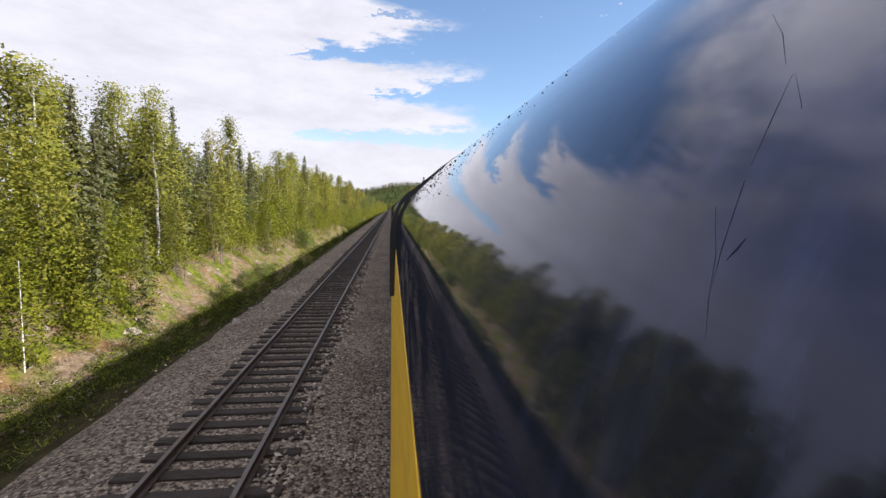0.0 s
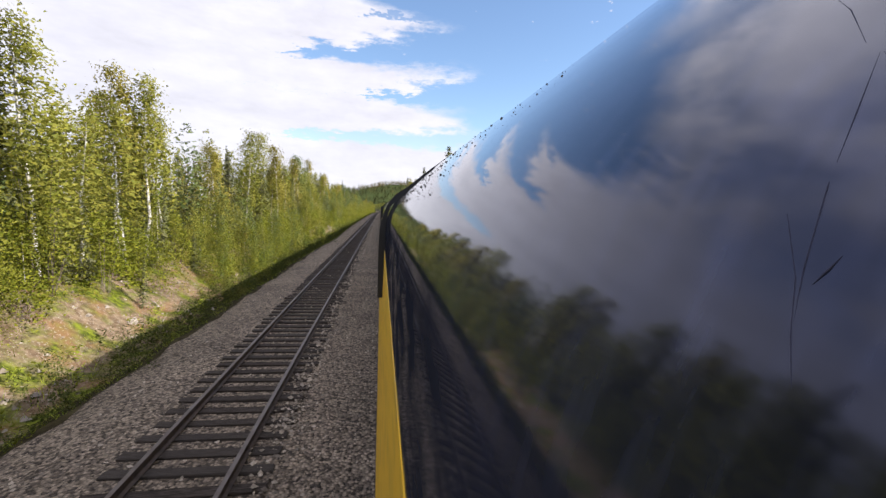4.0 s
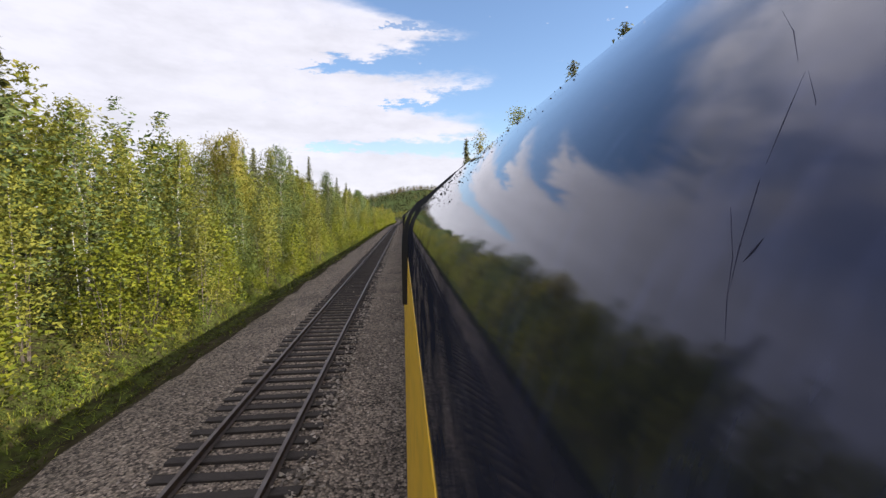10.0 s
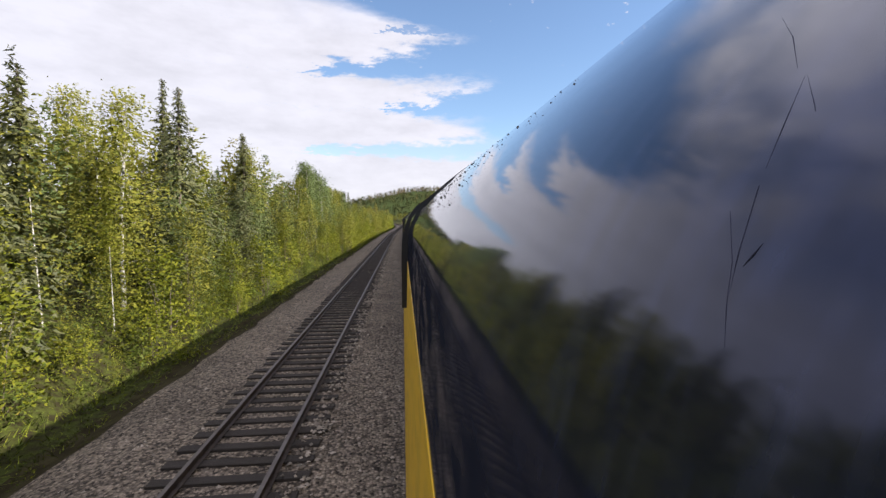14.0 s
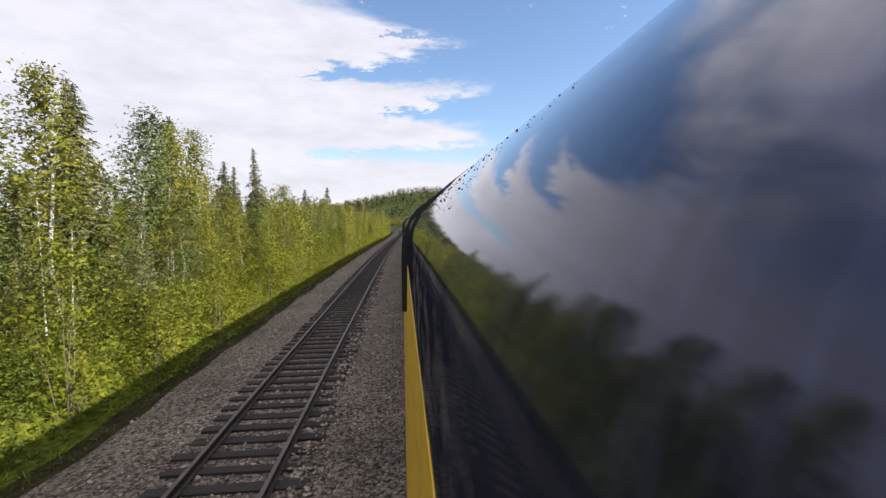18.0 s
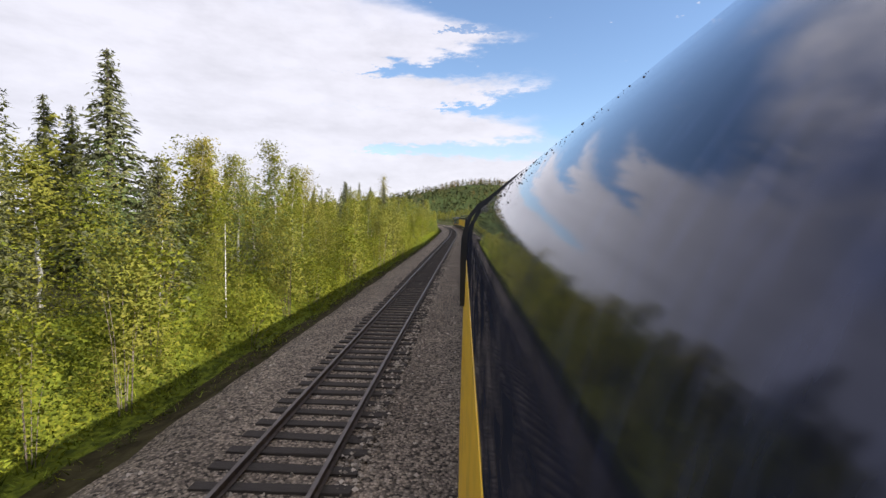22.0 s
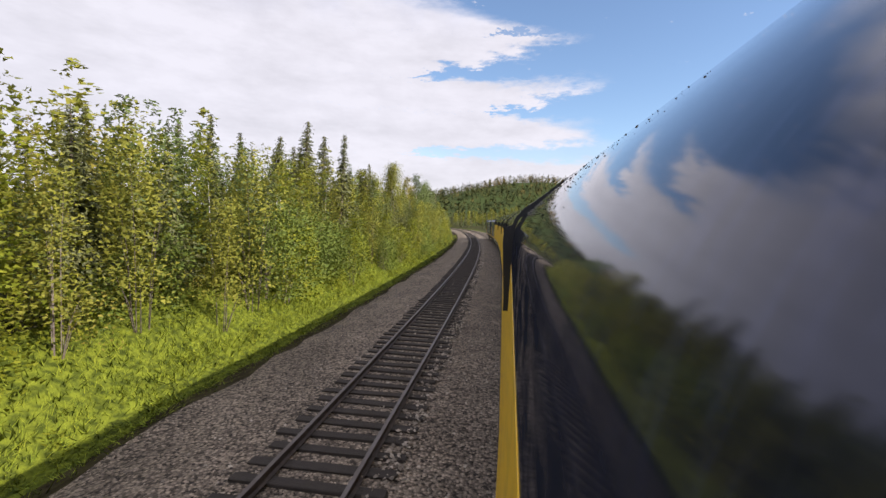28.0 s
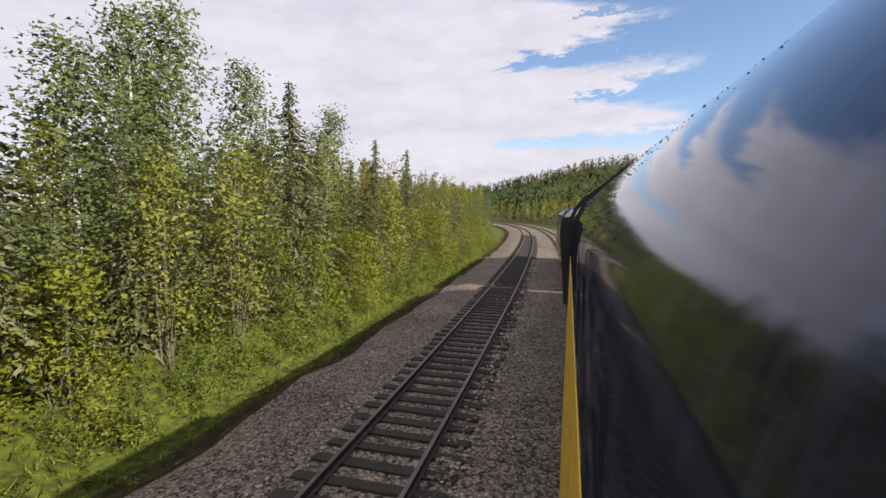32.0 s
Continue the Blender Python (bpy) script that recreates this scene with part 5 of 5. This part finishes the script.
def container():
    """A discarded plastic box, its lid ajar."""
    root = tagged(new("plastic_box"), "discarded white plastic box tilted in the verge grass", "box")
    v, f = box(-0.20, 0.20, -0.16, 0.16, 0.0, 0.46, 0.03)
    v = [(x * (0.86 + 0.3 * z), y * (0.86 + 0.3 * z), z) for x, y, z in v]
    part("body", mesh("body", v, f, PLASTIC), root)
    v, f = box(-0.23, 0.23, -0.19, 0.19, 0.47, 0.51, 0.012)
    v = [(x, y, z + 0.10 * (0.19 - y)) for x, y, z in v]
    part("lid", mesh("lid", v, f, PLASTIC), root, "white lid lifted along one edge")
    v, f = tube([(-0.05, -0.165, 0.36), (0.0, -0.185, 0.37), (0.05, -0.165, 0.36)], [0.012, 0.012, 0.012], 6)
    part("handle", mesh("handle", v, f, RUBBER), root, "dark handle")
    return root


bx = container()
bx.matrix_basis = pose(*(float(q) for q in line(-10.3, 468.6)), ground_z(-10.3, 468.6) + 0.10, 8, -10, 75)

# ---------------------------------------------------------------- the train
SKIRT = [(0.06, -0.5), (0.0640, -0.32), (0.0675, -0.24), (0.0722, -0.185), (0.0775, -0.15), (0.0832, -0.122), (0.0893, -0.098), (0.0962, -0.0765), (0.1035, -0.0565), (0.1115, -0.038), (0.1206, -0.0191)]
SHELL = [(0.1206, -0.0191), (0.1301, 0.0), (0.1422, 0.02), (0.1579, 0.0423), (0.179, 0.0687), (0.208, 0.1014), (0.2488, 0.1436), (0.3064, 0.199), (0.409, 0.2917), (0.58, 0.446), (0.76, 0.585), (0.98, 0.735), (1.25, 0.872), (1.45, 0.952), (1.64, 0.99)]
MIDDLE = 1.64
LENGTH = 17.0


def lathe(profile, y0, y1, thick=0.0, steps=2):
    """A shell along y from a profile of (x, height over the eye line), mirrored to the other side of the car."""
    ring = [(x, EYE + h) for x, h in profile]
    verts, faces = [], []
    n = len(ring)
    for i in range(steps):
        y = y0 + (y1 - y0) * i / (steps - 1)
        verts += [(x, y, z) for x, z in ring]
    for i in range(steps - 1):
        for j in range(n - 1):
            faces.append((i * n + j, (i + 1) * n + j, (i + 1) * n + j + 1, i * n + j + 1))
    return verts, faces


def mirrored(profile):
    return [(2 * MIDDLE - x, h) for x, h in reversed(profile)]


def coach():
    root = tagged(new("dome_coach"), "dark blue glass-domed railway coach with a yellow stripe", "railway coach", "coaches of the train")
    v, f = lathe(SKIRT + SHELL[1:12], -LENGTH, 0.0)
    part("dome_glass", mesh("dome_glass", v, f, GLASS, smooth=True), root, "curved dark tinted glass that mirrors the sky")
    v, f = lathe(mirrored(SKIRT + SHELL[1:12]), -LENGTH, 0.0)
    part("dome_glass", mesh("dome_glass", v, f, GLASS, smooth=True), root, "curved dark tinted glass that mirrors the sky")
    v, f = lathe(SHELL[11:] + mirrored(SHELL[11:])[1:], -LENGTH, 0.0)
    part("roof", mesh("roof", v, f, GLASS, smooth=True), root)
    for side in (0, 1):
        for nm, lo, hi, xl_, xh_, m in (("yellow_stripe", -2.55, -0.502, 0.014, 0.057, YELLOW), ("side_panel", -3.0, -2.552, 0.012, 0.016, BLUE)):
            v, f = box(0.0, 0.12, -LENGTH, 0.0, EYE + lo, EYE + hi, 0.003)
            v = [(x + xl_ + (xh_ - xl_) * (z - EYE - lo) / (hi - lo), y, z) for x, y, z in v]
            if side:
                v = [(2 * MIDDLE - x, y, z) for x, y, z in v]
                f = [tuple(reversed(q)) for q in f]
            part(nm, mesh(nm, v, f, m), root, "worn yellow painted stripe" if nm == "yellow_stripe" else "dark blue painted side")
    v, f = box(0.16, 2 * MIDDLE - 0.16, -LENGTH, 0.0, EYE - 3.05, EYE - 2.6)
    part("floor_frame", mesh("floor_frame", v, f, BOGIE), root)
    # rubber gasket round the end of the dome
    outer = [(-0.010, -1.05), (-0.012, -0.5), (-0.004, -0.25), (0.036, -0.09), (0.085, 0.03), (0.17, 0.14), (0.28, 0.215), (0.40, 0.31), (0.56, 0.445), (0.75, 0.587), (0.97, 0.738), (1.24, 0.880), (1.64, 1.0)]
    inner = [(0.055, -1.05), (0.060, -0.5), (0.075, -0.25), (0.085, -0.10), (0.115, 0.00), (0.20, 0.09), (0.30, 0.185), (0.43, 0.295), (0.58, 0.43), (0.76, 0.57), (0.98, 0.72), (1.25, 0.86), (1.64, 0.98)]
    vs = [(x, y, EYE + h) for y in (-0.10, 0.0) for p in (outer, inner) for x, h in p]
    k = len(outer)
    fs = []
    for j in range(k - 1):
        fs += [(j, j + 1, k + j + 1, k + j), (2 * k + j, 3 * k + j, 3 * k + j + 1, 2 * k + j + 1), (j, 2 * k + j, 2 * k + j + 1, j + 1)]
    part("gasket", mesh("gasket", vs, fs, RUBBER), root, "black rubber gasket at the coach end")
    # specks of dried mud towards the end
    pieces = []
    for _ in range(620):
        back = 1.0 + 2.6 * rng.uniform() ** 0.75
        y = back - 5.2
        q = rng.uniform(0.06, 0.97)
        prof = SHELL[1:12]
        t = q * (len(prof) - 1)
        i = min(int(t), len(prof) - 2)
        (xa, ha), (xb, hb) = prof[i], prof[i + 1]
        x, h = xa + (xb - xa) * (t - i), ha + (hb - ha) * (t - i)
        nx, nh = -(hb - ha), (xb - xa)
        ln = math.hypot(nx, nh)
        nx, nh = nx / ln, nh / ln
        tx, th_ = (xb - xa) / ln, (hb - ha) / ln
        r = 0.0011 * back * (0.4 + rng.gamma(1.5, 0.6))
        ly = r * rng.uniform(1.2, 3.0)
        lump = r * rng.uniform(0.4, 0.9)
        pv = [(x + nx * lump, y, EYE + h + nh * lump)]
        for j in range(5):
            a = j * math.pi / 2.5
            pv.append((x + tx * r * math.cos(a) - nx * 0.001, y + ly * math.sin(a), EYE + h + th_ * r * math.cos(a) - nh * 0.001))
        pieces.append((pv, [(0, 1 + j, 1 + (j + 1) % 5) for j in range(5)]))
    v, f = merged(pieces)
    tagged(part("mud_specks", mesh("mud_specks", v, f, MUD), root, "specks of dried mud"), kind="stuff")
    # scratches and a smear on the glass
    for path, r in (([(0.1056, -5.0760, 4.0384), (0.1104, -5.0700, 4.0495), (0.1170, -5.0635, 4.0634), (0.1240, -5.0531, 4.0777), (0.1355, -5.0362, 4.0989)], 0.0003),
                    ([(0.1104, -5.0700, 4.0495), (0.1181, -5.0645, 4.0658), (0.1288, -5.0589, 4.0874), (0.1423, -5.0532, 4.1102), (0.1565, -5.0461, 4.1303)], 0.00035),
                    ([(0.1165, -5.0687, 4.0624), (0.1183, -5.0705, 4.0662), (0.1202, -5.0720, 4.0701)], 0.0007),
                    ([(0.1949, -4.9916, 4.1767), (0.1769, -5.0181, 4.1561), (0.1608, -5.0381, 4.1360)], 0.0004),
                    ([(0.1562, -5.0474, 4.1299), (0.1460, -5.0613, 4.1154), (0.1377, -5.0718, 4.1026)], 0.0003)):
        n = len(path)
        v, f = tube(path, [r * (0.15 if i in (0, n - 1) else 0.62) for i in range(n)], 5)
        part("scratch", mesh("scratch", v, f, SMEAR), root, "thin dark scratch in the dust on the glass")
    for yb in (-LENGTH + 2.8, -2.8):
        v, f = box(0.35, 2 * MIDDLE - 0.35, yb - 1.4, yb + 1.4, 0.55, 1.0, 0.05)
        bogie = part("bogie", mesh("bogie", v, f, BOGIE), root)
        for dy in (-1.1, 1.1):
            for x in (0.90, 0.90 + GAUGE):
                bm = bmesh.new()
                bmesh.ops.create_cone(bm, segments=20, radius1=0.45, radius2=0.43, depth=0.13, cap_ends=True)
                bmesh.ops.transform(bm, matrix=pose(x, yb + dy, 0.45, 0, 90, 0), verts=bm.verts)
                me = bpy.data.meshes.new("wheel")
                bm.to_mesh(me)
                bm.free()
                me.materials.append(BOGIE)
                part("wheel", me, bogie)
    return root


car = coach()
placed = False
for i in range(len(ENDS) - 1):
    xa, ya, xb, yb = END_X[i], END_Y[i], END_X[i + 1], END_Y[i + 1]
    d = math.hypot(xb - xa, yb - ya)
    yaw = math.degrees(math.atan2(-(xb - xa), yb - ya))
    m = pose(float(xb), float(yb), 0, 0, 0, yaw) @ Matrix.Diagonal((1, (d - 0.004) / LENGTH, 1, 1))
    if not placed:
        car.matrix_basis, placed = m, True
        here = car
    else:
        here = copy_thing(car, m @ Matrix.Diagonal((1, 1 / car.scale.y, 1, 1)))
    for child in here.children:
        if child.name.startswith(("scratch", "mud_specks")):
            child.matrix_basis = Matrix.Diagonal((1, LENGTH / (d - 0.004), 1, 1))
    # the glass of the coaches further on is not scratched
    if ENDS[i + 1] > 300:
        for child in [c for c in here.children if c.name.startswith("scratch")]:
            bpy.data.objects.remove(child)
    # the wider rubber flange at the coach end, on the cars in the bend
    reach = float(np.interp(ENDS[i + 1], [370, 400, 450, 540], [0.0, 0.024, 0.045, 0.062]))
    if reach > 0.02:
        edge_xh = [(0.03, -1.06), (-0.15 * reach, -0.95), (-0.6 * reach, -0.6), (-reach, -0.25), (-0.85 * reach, -0.13), (-0.3 * reach, -0.075), (0.05, -0.06)]
        n = len(edge_xh)
        v = [(x, y, EYE + h) for y in (-0.05, -0.012) for x, h in edge_xh + [(0.07, -0.06), (0.07, -1.06)]]
        n += 2
        f = [tuple(range(n)), tuple(range(2 * n - 1, n - 1, -1))] + [(j, n + j, n + (j + 1) % n, (j + 1) % n) for j in range(n)]
        part("end_flange", mesh("end_flange", v, f, RUBBER), here, "black rubber flange at the coach end")
TAIL = ENDS[-1]


def locomotive():
    root = tagged(new("locomotive"), "dark blue and yellow diesel locomotive ahead of the coaches", "locomotive")
    c = MIDDLE

    def block(name, m, x0, x1, y0, y1, z0, z1, bevel, label=""):
        v, f = box(x0, x1, y0, y1, z0, z1, bevel)
        return part(name, mesh(name, v, f, m), root, label)

    block("underframe", BOGIE, c - 1.45, c + 1.45, 0.0, 18.0, 1.10, 1.45, 0.03)
    block("hood", BLUE, c - 1.5, c + 1.5, 0.1, 13.2, 1.45, 4.2, 0.25, "dark blue engine hood")
    block("cab", BLUE, c - 1.48, c + 1.48, 13.2, 16.2, 1.45, 4.3, 0.2, "dark blue cab")
    block("nose", BLUE, c - 0.9, c + 0.9, 16.2, 17.8, 1.45, 3.0, 0.15)
    block("fuel_tank", BOGIE, c - 1.3, c + 1.3, 6.6, 11.4, 0.35, 1.10, 0.12)
    block("stripe", YELLOW, c - 1.46, c + 1.46, 0.02, 17.98, 1.22, 1.40, 0.02, "yellow sill stripe")
    block("radiator", BOGIE, c - 1.2, c + 1.2, 0.5, 4.2, 4.1, 4.32, 0.08, "flared black radiator section")
    block("exhaust", BOGIE, c - 0.3, c + 0.3, 7.2, 8.4, 4.15, 4.38, 0.04)
    for y in (1.2, 2.4, 3.6):
        bm = bmesh.new()
        bmesh.ops.create_cone(bm, segments=18, radius1=0.5, radius2=0.48, depth=0.14, cap_ends=True)
        bmesh.ops.transform(bm, matrix=pose(c, y, 4.36), verts=bm.verts)
        me = bpy.data.meshes.new("fan")
        bm.to_mesh(me)
        bm.free()
        me.materials.append(BOGIE)
        part("fan", me, root)
    for x in (c - 1.53, c + 1.53):
        for y in (12.6, 13.6):
            v, f = tube([(x, y, 1.5), (x, y, 3.0)], [0.018, 0.018], 6)
            part("grab_iron", mesh("grab_iron", v, f, YELLOW), root)
    for yb in (3.4, 14.6):
        v, f = box(c - 1.2, c + 1.2, yb - 2.2, yb + 2.2, 0.5, 1.05, 0.06)
        bogie = part("bogie", mesh("bogie", v, f, BOGIE), root)
        for dy in (-1.7, 0.0, 1.7):
            for x in (0.90, 0.90 + GAUGE):
                bm = bmesh.new()
                bmesh.ops.create_cone(bm, segments=20, radius1=0.5, radius2=0.48, depth=0.13, cap_ends=True)
                bmesh.ops.transform(bm, matrix=pose(x, yb + dy, 0.5, 0, 90, 0), verts=bm.verts)
                me = bpy.data.meshes.new("wheel")
                bm.to_mesh(me)
                bm.free()
                me.materials.append(BOGIE)
                part("wheel", me, bogie)
    return root


loco = locomotive()
la, lb = TAIL + 0.1, TAIL + 18.1
(xa, ya), (xb, yb) = line(0.0, la), line(0.0, lb)
loco.matrix_basis = pose(float(xa), float(ya), 0, 0, 0, math.degrees(math.atan2(-(xb - xa), yb - ya)))
# a second engine added ahead, to carry the train's shadow further along the track
(xa, ya), (xb, yb) = line(0.0, lb + 0.6), line(0.0, lb + 18.6)
copy_thing(loco, pose(float(xa), float(ya), 0, 0, 0, math.degrees(math.atan2(-(xb - xa), yb - ya))))

# ---------------------------------------------------------------- the ties, last
n_ties = int((620 + 20) / 0.54)
tv, tf = box(-1.28, 1.28, -0.11, 0.11, -0.34, -0.163, 0.012)
variants = []
for k in range(5):
    w = [(x + rng.normal(0, 0.012), y + rng.normal(0, 0.008), z + (rng.normal(0, 0.006) if z > -0.2 else 0)) for x, y, z in tv]
    variants.append(mesh("tie", w, tf, TIE))
rest_v = []
for i in range(n_ties):
    s = -20 + 0.54 * i
    x, y = line(CENTRE + rng.normal(0, 0.035), s)
    m = pose(float(x), float(y), 0.0 + rng.uniform(-0.012, 0.0), 0, rng.normal(0, 0.3), heading(s) + rng.normal(0, 0.8))
    if 0 <= s < 162:
        ob = part("tie", variants[i % 5], track_a)
        ob.matrix_basis = m
    else:
        me = variants[i % 5]
        rest_v.append(([tuple(m @ v.co) for v in me.vertices], tf))
v, f = merged(rest_v)
tagged(part("ties", mesh("ties", v, f, TIE), track_a), kind="stuff")
